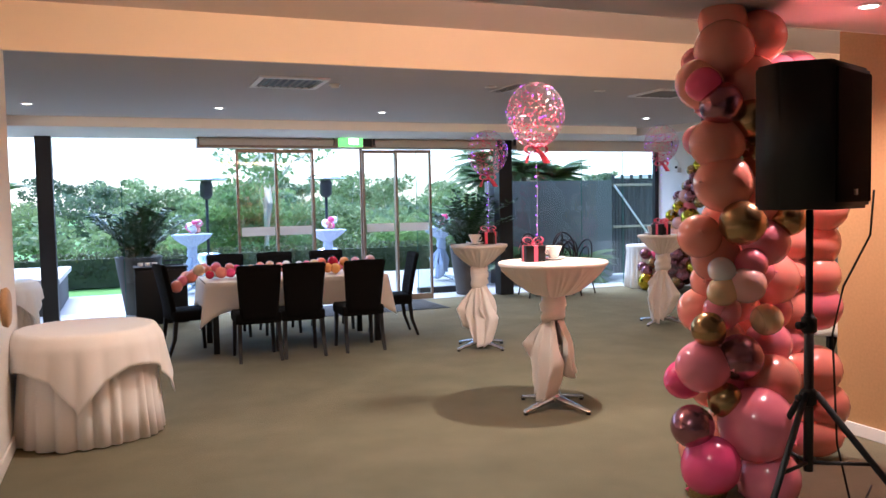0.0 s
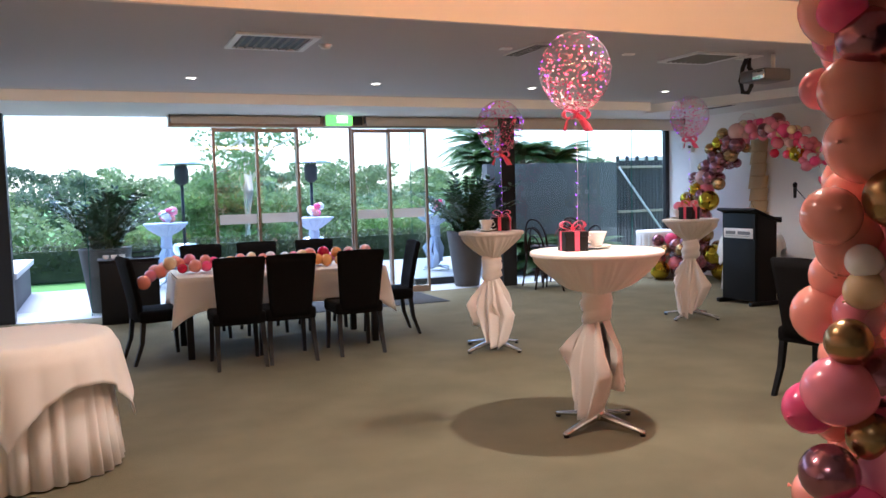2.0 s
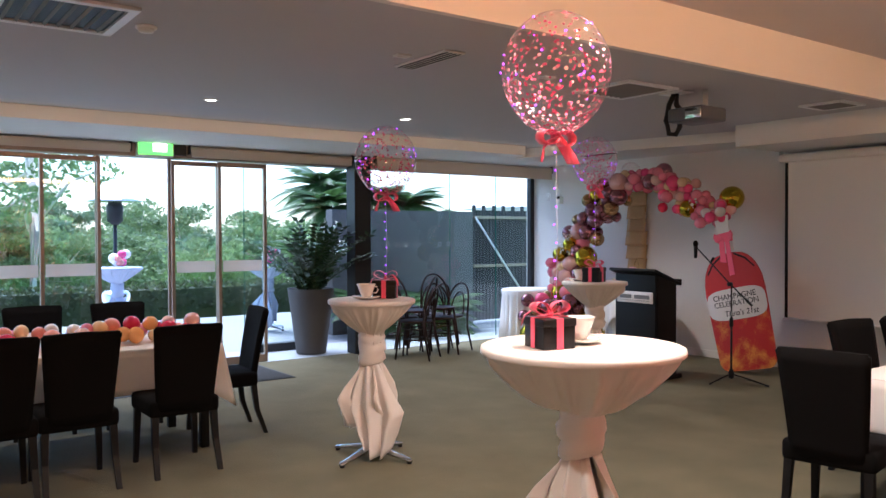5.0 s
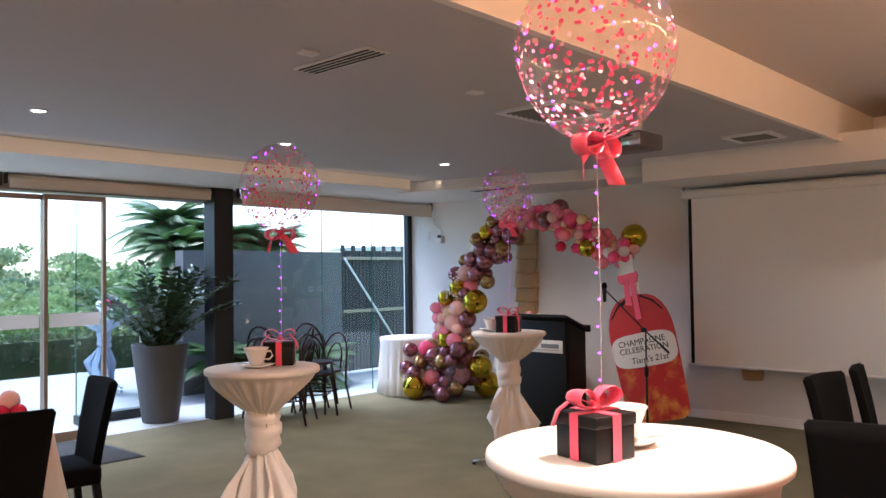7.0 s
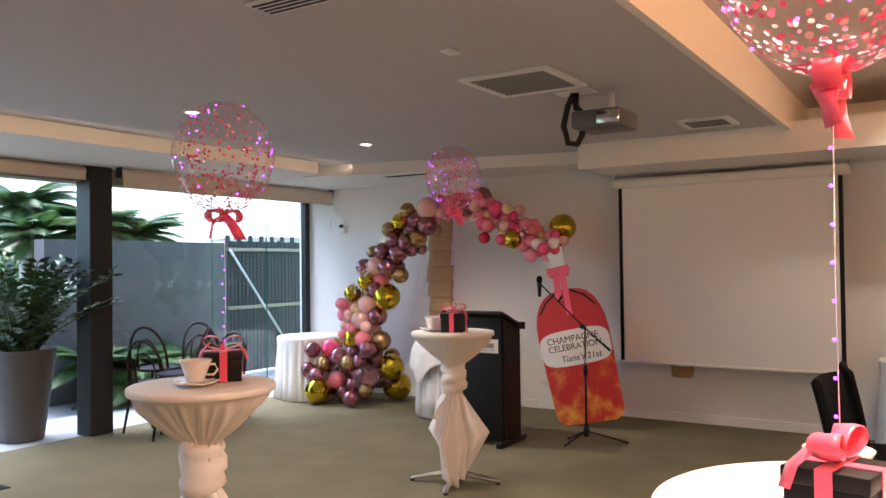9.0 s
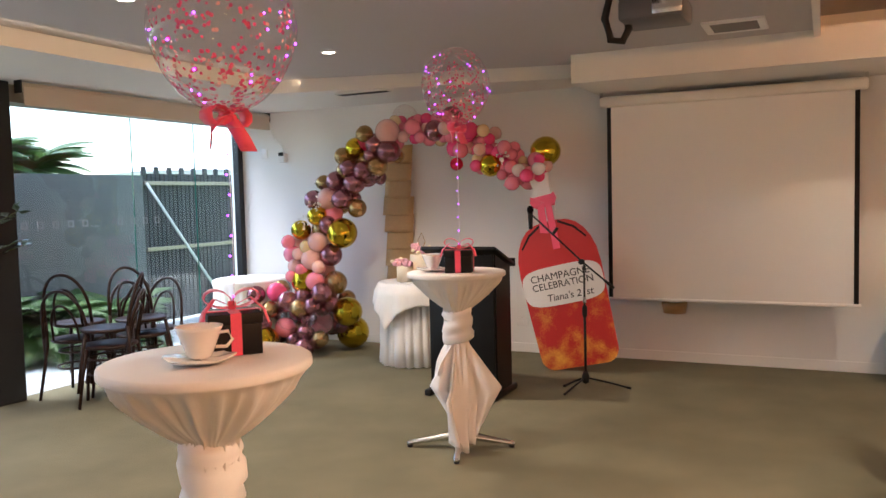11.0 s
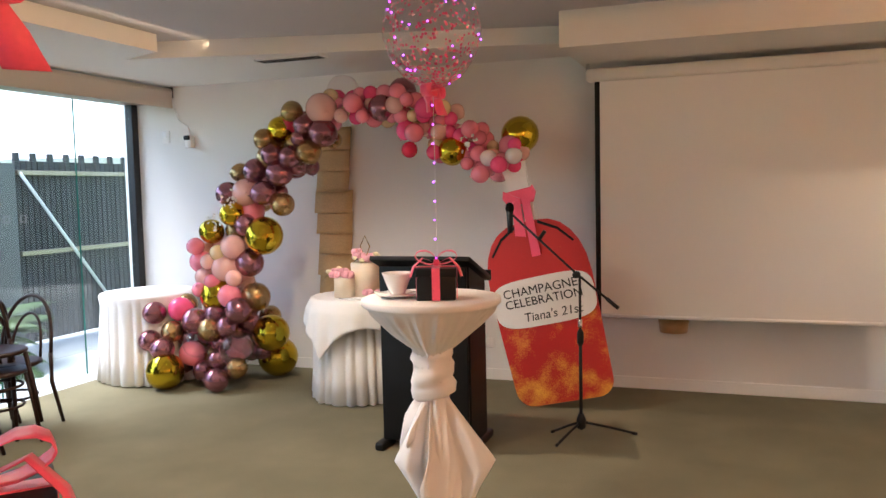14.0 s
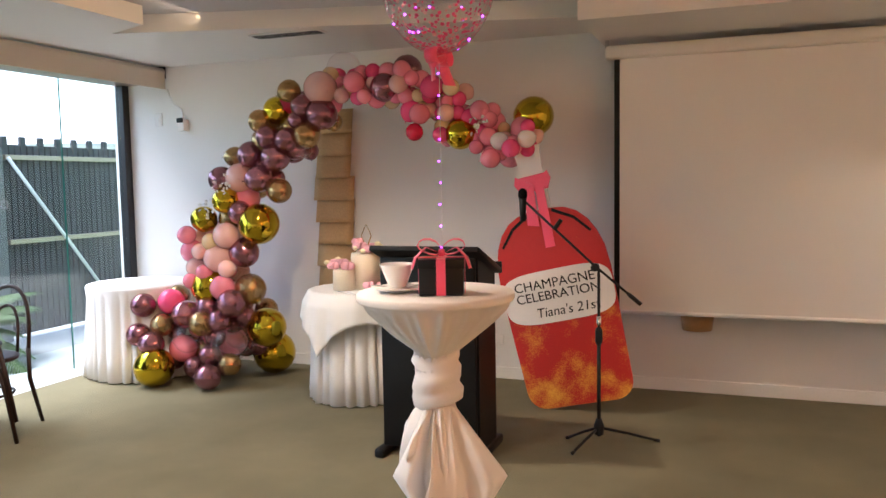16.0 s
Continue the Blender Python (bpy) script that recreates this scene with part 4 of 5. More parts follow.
# ---- round tables with floor-length cloths ----
def draped_table(x, y, R, H, seed, label, overlay=True, over_turn=20):
    rnd = random.Random(seed)
    ph = [rnd.uniform(0, 6.3) for _ in range(4)]
    w = thing("draped_round_table", pose(x, y, 0), label, "table", "round draped tables")

    pleats, at = [], 0.0
    while at < 6.283:
        step = rnd.uniform(0.13, 0.33)
        pleats.append((at, min(step, 6.284 - at), rnd.uniform(0.6, 1.25)))
        at += step

    def fold(a, s, r, z):
        k = max(0.0, (H - 0.03 - z) / H)
        for p0, width, deep in pleats:
            if p0 <= a < p0 + width:
                f = deep * math.sin(math.pi * (a - p0) / width) ** 0.8
                break
        return r * (0.945 + (0.055 if k < 0.02 else 0.0) + 0.13 * k ** 0.7 * f + 0.03 * k * math.sin(3 * a + ph[2])), max(0.004, z)

    prof = [(0.0, H - 0.006), (R * 0.97, H - 0.006), (R, H - 0.025), (R * 1.005, H - 0.1), (R * 1.01, H * 0.6), (R * 1.02, H * 0.3), (R * 1.04, 0.012), (R * 1.0, 0.006)]
    part("underlay", lathe(prof, 300, ripple=fold), linen, w, "floor-length pleated white cloth")
    if overlay:
        grid = []
        n = 56
        half = R * 1.52
        for i in range(n + 1):
            row = []
            for k in range(n + 1):
                px, py = (i / n * 2 - 1) * half, (k / n * 2 - 1) * half
                d = math.hypot(px, py)
                a = math.atan2(py, px)
                if d <= R:
                    row.append((px, py, H))
                else:
                    drop = d - R
                    crest = abs(math.sin(4 * a + ph[3])) ** 1.5 * 0.08 + abs(math.sin(9.5 * a + ph[1])) * 0.08
                    out = R * 1.01 + 0.03 * min(1.0, drop * 12) + drop * (0.05 + crest)
                    row.append((out * math.cos(a), out * math.sin(a), H - 0.003 - drop * 0.97))
            grid.append(row)
        o = part("overlay", sheet(grid, 0.003), linen, w, "square white top cloth with pointed corners")
        o.matrix_local = pose(0, 0, 0, 0, 0, over_turn)
    return w


draped_table(-0.245, 5.86, 0.44, 0.74, 4, "round table in layered white linen to the floor", True, 40)
draped_table(8.40, 9.42, 0.37, 0.76, 5, "small round cake table in layered white linen", True, 30)
draped_table(8.50, 11.46, 0.42, 0.74, 6, "round table in pleated white linen beside the arch", False)
draped_table(8.72, 5.05, 0.40, 0.76, 7, "round white draped table below the screen wall", False)
draped_table(-1.35, 10.2, 0.40, 0.74, 8, "round white draped table near the glazing", True, 10)


# ---- screen end of the room ----
def projection_screen():
    w = thing("projection_screen", pose(8.84, 6.7, 0.6), "pulled-down white projection screen with black side borders", "projection screen")
    part("cloth", box(0, -1.0, 0.0, 0.004, 1.0, 1.71), screen_cloth, w, smooth=False)
    for s in (-1, 1):
        part("border", box(-0.003, s * 0.985 - 0.018, 0.0, 0.006, s * 0.985 + 0.018, 1.71), black_board, w, "black border strip", smooth=False)
    part("weight_bar", lathe([(0.0, -1.02), (0.014, -1.02), (0.014, 1.02), (0.0, 1.02)], 12), skirting_paint, w).matrix_local = pose(0.002, 0, -0.008, 90, 0, 0)
    part("cassette", box(-0.05, -1.06, 1.70, 0.05, 1.06, 1.79, 0.02), cream_paint, w)
    for s in (-1, 1):
        part("bracket", box(-0.02, s * 1.05 - 0.012, 1.77, 0.02, s * 1.05 + 0.012, 1.835), chrome, w, smooth=False)


projection_screen()


def projector():
    w = thing("projector", pose(5.95, 6.81, CEIL), "ceiling-mounted grey projector on a black arm", "projector")
    part("ceiling_plate", box(-0.09, -0.02, -0.012, 0.05, 0.22, 0, 0.004), skirting_paint, w)
    part("arm", tube([(-0.02, 0.1, -0.01), (-0.02, 0.1, -0.1), (-0.02, 0.03, -0.17)], 0.022), black_plastic, w)
    part("body", box(-0.16, -0.24, -0.26, 0.16, 0.08, -0.15, 0.018), material("projector_shell", (0.09, 0.09, 0.1), 0.4, scale=20, vary=0.1, bump=0.03), w)
    part("side_panel", box(-0.166, -0.235, -0.245, -0.158, -0.09, -0.165, 0.003), chrome, w, "silver side panel")
    part("cable_loop", tube([(-0.05, 0.1, -0.02), (-0.06, 0.14, -0.1), (-0.06, 0.17, -0.22), (-0.06, 0.14, -0.33), (-0.05, 0.08, -0.34), (-0.04, 0.05, -0.28), (-0.03, 0.06, -0.2)], 0.021), black_plastic, w, "thick black cable loop")
    part("hose", lathe([(0.02, -0.15), (0.02, 0.0)], 12), cream_paint, w).matrix_local = pose(0.08, -0.1, 0)
    part("lens", lathe([(0.0, 0), (0.035, 0), (0.035, 0.03), (0.0, 0.03)], 20), black_plastic, w).matrix_local = pose(0.16, -0.02, -0.2, 0, 90, 0)


projector()


def lectern():
    w = thing("lectern", pose(7.42, 8.46, 0, 0, 0, 0), "black timber lectern with a white name plate", "lectern")
    part("front_panel", box(-0.16, -0.27, 0.05, -0.14, 0.27, 1.10, 0.003), black_board, w)
    for s in (-1, 1):
        b = box(-0.14, s * 0.27 - 0.012, 0.05, 0.16, s * 0.27 + 0.012, 1.10)
        for v in b.verts:
            if v.co.z > 1 and v.co.x > 0:
                v.co.z -= 0.11
        part("side_panel", b, black_board, w, smooth=False)
        part("foot", box(-0.24, s * 0.27 - 0.03, 0.0, 0.24, s * 0.27 + 0.03, 0.05, 0.012), black_board, w)
    b = box(-0.23, -0.31, -0.015, 0.23, 0.31, 0.015, 0.005)
    part("top", b, black_board, w).matrix_local = pose(0, 0, 1.075, 0, 20, 0)
    part("book_stop", box(0.19, -0.31, 0.995, 0.215, 0.31, 1.05, 0.004), black_board, w)
    part("shelf", box(-0.138, -0.255, 0.6, 0.15, 0.255, 0.62), black_board, w)
    plate = part("name_plate", box(-0.172, -0.24, 0.80, -0.161, 0.24, 0.92, 0.003), china, w, "white name plate with grey lettering bars")
    grey = material("plate_print", (0.2, 0.2, 0.21), 0.6, scale=10, vary=0.05, bump=0)
    for k, (a, c) in enumerate(((-0.2, -0.04), (0.0, 0.2))):
        part("print_bar", box(-0.1745, -c, 0.845, -0.1722, -a, 0.885), grey, plate, smooth=False)
    part("print_bar", box(-0.1745, -0.2, 0.825, -0.1722, 0.2, 0.829), grey, plate, smooth=False)


lectern()


def mic_stand():
    w = thing("microphone_stand", pose(7.74, 7.625, 0), "black tripod microphone stand with a boom arm", "microphone stand")
    part("pole", lathe([(0.011, 0.06), (0.011, 0.62), (0.008, 0.62), (0.008, 1.0), (0.0, 1.0)], 12), black_plastic, w)
    part("collar", lathe([(0.012, 0.58), (0.02, 0.6), (0.02, 0.66), (0.012, 0.68)], 14), black_plastic, w)
    part("chrome_sleeve", lathe([(0.012, 0.69), (0.013, 0.70), (0.013, 0.74), (0.0, 0.745)], 14), chrome, w)
    part("hub", lathe([(0.0, 0.06), (0.026, 0.07), (0.03, 0.12), (0.016, 0.16), (0.0, 0.16)], 16), black_plastic, w)
    for dx, dy in ((-0.19, 0.11), (0.16, -0.30), (0.06, 0.19)):
        leg = part("leg", tube([(0, 0, 0.11), (dx * 0.5, dy * 0.5, 0.065), (dx, dy, 0.014)], 0.008), black_plastic, w)
        part("rubber_foot", tube([(dx * 0.95, dy * 0.95, 0.018), (dx * 1.05, dy * 1.05, 0.010)], 0.010), black_plastic, leg)
    part("boom", tube([(0, 0.425, 1.39), (0, 0.03, 1.03), (0, -0.2, 0.84)], 0.007), black_plastic, w)
    part("counterweight", tube([(0, -0.16, 0.873), (0, -0.23, 0.815)], 0.012), black_plastic, w)
    part("clutch", lathe([(0.0, -0.02), (0.022, -0.02), (0.022, 0.02), (0.0, 0.02)], 14), black_plastic, w).matrix_local = pose(0, 0.02, 1.015, 0, 90, 0)
    part("boom_grip", tube([(0, 0.25, 1.225), (0, 0.21, 1.28)], 0.012), black_plastic, w)
    mic = part("microphone", tube([(0, 0.43, 1.27), (0, 0.43, 1.40)], 0.016, taper=0.022), black_plastic, w, "black handheld microphone")
    part("grille", lathe([(0.022, 0.0), (0.027, 0.015), (0.025, 0.04), (0.012, 0.056), (0.0, 0.058)], 16), black_fabric, mic).matrix_local = pose(0, 0.43, 1.40)


mic_stand()


def bottle_sign():
    facing = Matrix(((0, 0, -1, 0), (-1, 0, 0, 0), (0, 1, 0, 0), (0, 0, 0, 1)))
    w = thing("bottle_sign", Matrix.Translation((8.40, 7.835, 0.052)) @ facing @ pose(0, 0, 0, 0, 0, 12.5) @ Matrix.Diagonal((1.06, 1.04, 1.0, 1)), "red glittered champagne bottle cut-out standing by the screen", "sign")
    red = material("red_glitter", (0.55, 0.022, 0.02), 0.5, scale=16, vary=0.12, bump=0.25, fine=260)
    t = red.node_tree
    bs = t.nodes["Principled BSDF"]
    n, n3, co, mr, mix = (t.nodes.new("ShaderNode" + k) for k in ("TexNoise", "TexNoise", "TexCoord", "MapRange", "MixRGB"))
    n.inputs["Scale"].default_value, n.inputs["Detail"].default_value = 5.5, 3
    n3.inputs["Scale"].default_value = 130
    sep, low, mul = t.nodes.new("ShaderNodeSeparateXYZ"), t.nodes.new("ShaderNodeMapRange"), t.nodes.new("ShaderNodeMath")
    t.links.new(co.outputs["Object"], sep.inputs[0])
    low.inputs[1].default_value, low.inputs[2].default_value, low.inputs[3].default_value, low.inputs[4].default_value = 0.0, 1.0, 0.17, -0.14
    t.links.new(sep.outputs[1], low.inputs[0])
    t.links.new(co.outputs["Object"], n.inputs["Vector"])
    t.links.new(co.outputs["Object"], n3.inputs["Vector"])
    mul.operation = "MULTIPLY_ADD"
    mul.inputs[1].default_value = 0.35
    t.links.new(n3.outputs[0], mul.inputs[0])
    t.links.new(n.outputs[0], mul.inputs[2])
    add = t.nodes.new("ShaderNodeMath")
    t.links.new(mul.outputs[0], add.inputs[0])
    t.links.new(low.outputs[0], add.inputs[1])
    mr.inputs[1].default_value, mr.inputs[2].default_value = 0.74, 1.0
    t.links.new(add.outputs[0], mr.inputs[0])
    t.links.new(mr.outputs[0], mix.inputs[0])
    src = bs.inputs["Base Color"].links[0].from_socket
    t.links.new(src, mix.inputs[1])
    mix.inputs[2].default_value = (0.85, 0.42, 0.05, 1)
    t.links.new(mix.outputs[0], bs.inputs["Base Color"])
    side = []
    for k in range(7):
        a = -math.pi / 2 + k / 6 * math.pi / 2
        side.append((0.215 + 0.115 * math.cos(a), 0.115 + 0.115 * math.sin(a)))
    side += [(0.345, 0.6), (0.35, 0.82)]
    for k in range(1, 7):
        a = k / 6 * math.pi / 2
        side.append((0.06 + 0.29 * (1 - (k / 6) ** 1.9), 0.84 + 0.40 * math.sin(a) ** 0.95))
    part("board", prism(side + [(-x, y) for x, y in reversed(side)], 0, 0.018), red, w, "red board with gold glitter", smooth=False)
    neck = [(0.075, 1.22), (0.072, 1.52), (0.085, 1.64), (-0.085, 1.64), (-0.072, 1.52), (-0.075, 1.22)]
    part("neck", prism(neck, 0.002, 0.016), china, w, "white bottle neck", smooth=False)
    for s in (-1, 1):
        band = [(s * 0.285, 1.055), (s * 0.20, 1.16), (s * 0.075, 1.235), (s * 0.07, 1.215), (s * 0.19, 1.145), (s * 0.275, 1.045)]
        part("shoulder_band", prism(band, 0.0185, 0.022), black_board, w, "thin black shoulder band", smooth=False)
    oval = []
    for k in range(48):
        a = 2 * math.pi * k / 48
        c, s = math.cos(a), math.sin(a)
        oval.append((0.345 * math.copysign(abs(c) ** 0.5, c), 0.70 + 0.165 * math.copysign(abs(s) ** 0.55, s)))
    plaque = part("plaque", prism(oval, 0.020, 0.026), china, w, "white plaque with black lettering", smooth=False)
    ink = black_board
    writing("lettering", "CHAMPAGNE", 0.084, ink, plaque, pose(-0.01, 0.755, 0.0275))
    writing("lettering", "CELEBRATION", 0.082, ink, plaque, pose(0.0, 0.682, 0.0275))
    writing("lettering", "Tiana's 21st", 0.084, ink, plaque, pose(0.04, 0.578, 0.0275), 0.15)
    part("ribbon_wrap", box(-0.085, 1.36, -0.004, 0.085, 1.46, 0.028, 0.008), ribbon_pink, w, "pink satin ribbon")
    for s in (-1, 1):
        part("ribbon_loop", prism([(0, 1.40), (s * 0.10, 1.47), (s * 0.115, 1.42), (s * 0.09, 1.37)], 0.029, 0.045), ribbon_pink, w, smooth=False)
    part("ribbon_tail", prism([(0.005, 1.40), (0.06, 1.40), (0.05, 1.0), (-0.01, 1.0)], 0.0285, 0.032), ribbon_pink, w, smooth=False)
    part("ribbon_tail", prism([(-0.06, 1.40), (0.0, 1.40), (-0.02, 1.14), (-0.09, 1.16)], 0.0285, 0.032), ribbon_pink, w, smooth=False)
    part("stand", box(-0.06, 0.02, -0.16, 0.06, 0.45, -0.004, 0.004), black_board, w)


bottle_sign()


# wall pieces
drape = thing("paper_drape", pose(9.09, 9.96, 0.66), "tall brown folded paper drape fixed to the wall", "wall hanging")
for k in range(8):
    z0 = k * 0.178
    grid = []
    for i in range(6):
        v = i / 5
        grid.append([(-0.02 - 0.035 * v - 0.012 * math.sin(4 * u + k), (0.165 + 0.012 * math.sin(k * 2.1)) * u, z0 + 0.19 * (1 - v)) for u in (-1, -0.5, 0, 0.5, 1)])
    part("fold", sheet(grid, 0.004), hessian, drape)
wcam = thing("wall_sensor", pose(9.1, 11.42, 2.03), "small black and white sensor box with a drooping cable", "sensor")
part("box", box(-0.07, -0.035, -0.05, 0, 0.035, 0.05, 0.006), china, wcam)
part("cap", box(-0.085, -0.03, 0.02, -0.07, 0.03, 0.06, 0.004), black_plastic, wcam)
part("cable", tube([(-0.02, 0.0, 0.05), (-0.02, 0.02, 0.14), (-0.02, 0.12, 0.20), (-0.02, 0.16, 0.32)], 0.006), china, wcam)


def wall_plate(y, z, name, label, cat, hw=0.04, hh=0.055, x=9.1):
    w = thing(name, pose(x, y, z), label, cat)
    part("plate", box(-0.012, -hw, -hh, 0, hw, hh, 0.004), china, w)
    part("button", box(-0.017, -0.012, -0.016, -0.012, 0.012, 0.016, 0.002), skirting_paint, w)


wall_plate(11.70, 2.09, "light_switch", "small white switch plate on the wall", "switch")
wall_plate(8.63, 0.3, "power_socket", "white power socket on the wall", "socket", 0.06, 0.04)
wall_plate(5.3, 0.3, "power_socket", "white power socket on the wall", "socket", 0.06, 0.04)
up = thing("wall_light", pose(9.1, 7.17, 0.5), "half-round oak wall light below the screen", "wall light")
part("shade", lathe([(0.0, -0.06), (0.10, -0.055), (0.115, 0.05), (0.105, 0.05), (0.0, 0.03)], 28), veneer, up)

# cake
leaf_green = material("cake_leaf", (0.05, 0.10, 0.04), 0.5, scale=30, vary=0.2, bump=0.05)
cake = thing("cake", pose(8.3, 9.32, 0.764) @ Matrix.Diagonal((1.3, 1.3, 1.3, 1)), "two-tier white and blush cake with pink roses", "cake")
icing = material("icing", (0.84, 0.74, 0.58), 0.5, scale=20, vary=0.05, bump=0.1)
rose = material("rose_petal", (0.74, 0.38, 0.44), 0.6, scale=30, vary=0.25, bump=0.1, spread=0.3)
part("board", lathe([(0.0, 0), (0.16, 0), (0.16, 0.01), (0.0, 0.01)], 32), china, cake)
part("tier", lathe([(0.0, 0.01), (0.085, 0.01), (0.085, 0.19), (0.08, 0.2), (0.0, 0.2)], 32), icing, cake)
part("tier", lathe([(0.0, 0.01), (0.06, 0.01), (0.06, 0.11), (0.055, 0.12), (0.0, 0.12)], 32), icing, cake).matrix_local = pose(-0.09, 0.09, 0)
random.seed(8)
for px, py, pz, r in ((-0.03, 0.02, 0.235, 0.045), (-0.05, -0.05, 0.225, 0.04), (0.03, -0.03, 0.23, 0.04), (0.0, 0.05, 0.26, 0.035), (-0.09, 0.10, 0.15, 0.045), (-0.12, 0.05, 0.14, 0.04),
                      (-0.06, 0.15, 0.15, 0.04), (-0.13, 0.13, 0.14, 0.035), (-0.05, -0.11, 0.035, 0.035), (-0.1, -0.06, 0.04, 0.035)):
    b = bmesh.new()
    for k in range(9):
        a, q = k * 2.4, r * (0.25 + 0.09 * k)
        bmesh.ops.create_uvsphere(b, u_segments=8, v_segments=6, radius=r * 0.55, matrix=Matrix.Translation((px + q * 0.7 * math.cos(a), py + q * 0.7 * math.sin(a), pz - 0.03 * q / r * r)) @ Euler((0.5 * math.sin(a), -0.5 * math.cos(a), a)).to_matrix().to_4x4() @ Matrix.Diagonal((0.9, 0.45, 1, 1)))
    part("rose", b, rose, cake, "pink sugar rose")

cream_bud = material("cream_bud", (0.84, 0.76, 0.50), 0.6, scale=30, vary=0.15, bump=0.1)
for k in range(9):
    a, q = k * 2.4, 0.055 + 0.006 * k
    on_low = k % 3 == 0
    c = Vector((-0.09, 0.09, 0.13)) if on_low else Vector((0, 0, 0.215))
    b = bmesh.new()
    bmesh.ops.create_icosphere(b, subdivisions=2, radius=0.017, matrix=Matrix.Translation(c + Vector((q * math.cos(a), q * math.sin(a), 0.012 * (k % 4)))) @ Matrix.Diagonal((1, 1, 0.8, 1)))
    part("bud", b, cream_bud, cake, "small cream flower bud")
    leaf = [[tuple(c + Vector((math.cos(a + 0.6) * d - math.sin(a) * e * w0, math.sin(a + 0.6) * d + math.cos(a) * e * w0, 0.01 - 0.4 * max(0, d - 0.08)))) for e in (-1, 0, 1)] for d, w0 in ((0.04, 0.004), (0.075, 0.014), (0.12, 0.002))]
    part("leaf", sheet(leaf, 0.001), leaf_green, cake, "dark green leaf")
part("topper", tube([(0.0, 0.0, 0.22), (0.0, 0.03, 0.29), (0.0, 0.0, 0.35), (0.0, -0.03, 0.29), (0.0, 0.0, 0.22)], 0.003, seg=6), B["gold"], cake, "fine gold wire topper")

# ---- loudspeaker by the entrance ----
sp = thing("loudspeaker", pose(2.87, 2.62, 1.47, 0, 0, 22), "black plastic loudspeaker on a tripod stand", "loudspeaker")
outline = [(-0.215, -0.18), (0.215, -0.18), (0.215, 0.05), (0.12, 0.2), (-0.12, 0.2), (-0.215, 0.05)]
b = prism(outline, 0, 0.64)
for v in b.verts:
    if v.co.z > 0.3 and v.co.y < 0:
        v.co.z -= 0.02
bmesh.ops.bevel(b, geom=list(b.edges), offset=0.015, segments=2, affect="EDGES")
part("cabinet", b, black_plastic, sp)
part("grille", box(-0.195, -0.192, 0.03, 0.195, -0.178, 0.59, 0.006), black_fabric, sp, "black mesh grille")
part("badge", box(-0.02, -0.196, 0.06, 0.02, -0.191, 0.085), material("badge", (0.1, 0.1, 0.1), 0.4, 0.5), sp)
part("handle", box(0.214, -0.06, 0.28, 0.225, 0.06, 0.34, 0.004), black_board, sp)
st = thing("speaker_stand", pose(2.87, 2.62, -0.0), "black steel tripod speaker stand", "speaker stand")
part("pole", lathe([(0.021, 0.28), (0.021, 1.0), (0.016, 1.0), (0.016, 1.475), (0.0, 1.475)], 16), charcoal, st)
for z in (0.62, 0.95):
    part("collar", lathe([(0.022, z - 0.04), (0.034, z - 0.03), (0.034, z + 0.03), (0.022, z + 0.04)], 16), black_plastic, st)
    part("knob", lathe([(0.0, 0), (0.016, 0), (0.018, 0.035), (0.0, 0.04)], 12), black_plastic, st).matrix_local = pose(-0.03, 0, z, 0, -90, 0)
for k in range(3):
    a = radians(200 + 120 * k)
    leg = part("leg", tube([(0.03 * math.cos(a), 0.03 * math.sin(a), 0.64), (0.5 * math.cos(a), 0.5 * math.sin(a), 0.02)], 0.015), charcoal, st)
    part("rubber_foot", tube([(0.485 * math.cos(a), 0.485 * math.sin(a), 0.035), (0.515 * math.cos(a), 0.515 * math.sin(a), 0.012)], 0.02), black_plastic, leg)
    part("brace", tube([(0.02 * math.cos(a), 0.02 * math.sin(a), 0.32), (0.26 * math.cos(a), 0.26 * math.sin(a), 0.33)], 0.009), charcoal, st)
cab = thing("cable", pose(0, 0, 0), "thin black loudspeaker cable hanging to the floor", "cable")
part("lead", tube([(3.12, 2.5, 1.55), (3.10, 2.5, 1.35), (3.02, 2.57, 1.12), (2.99, 2.6, 0.9), (3.0, 2.58, 0.4), (3.08, 2.55, 0.03), (3.3, 2.7, 0.008), (3.6, 2.9, 0.006)], 0.005), black_plastic, cab)
hd = thing("wall_pull", pose(-0.7, 5.22, 0.97), "round wooden door pull on the white wall", "handle")
part("pull", lathe([(0.0, 0), (0.03, 0), (0.03, 0.03), (0.11, 0.035), (0.12, 0.06), (0.10, 0.075), (0.0, 0.08)], 28), veneer, hd).matrix_local = pose(0, 0, 0, 0, 90, 0)

# ---- window side ----
rug = thing("door_mat", pose(3.45, 11.25, 0), "charcoal ribbed entrance mat by the sliding doors", "mat")
part("mat_surface", box(-0.92, -0.55, 0.0, 0.92, 0.55, 0.010, 0.004), mat_rubber, rug)
part("edging", box(-0.95, -0.58, 0.0, 0.95, 0.58, 0.006, 0.002), black_plastic, rug)

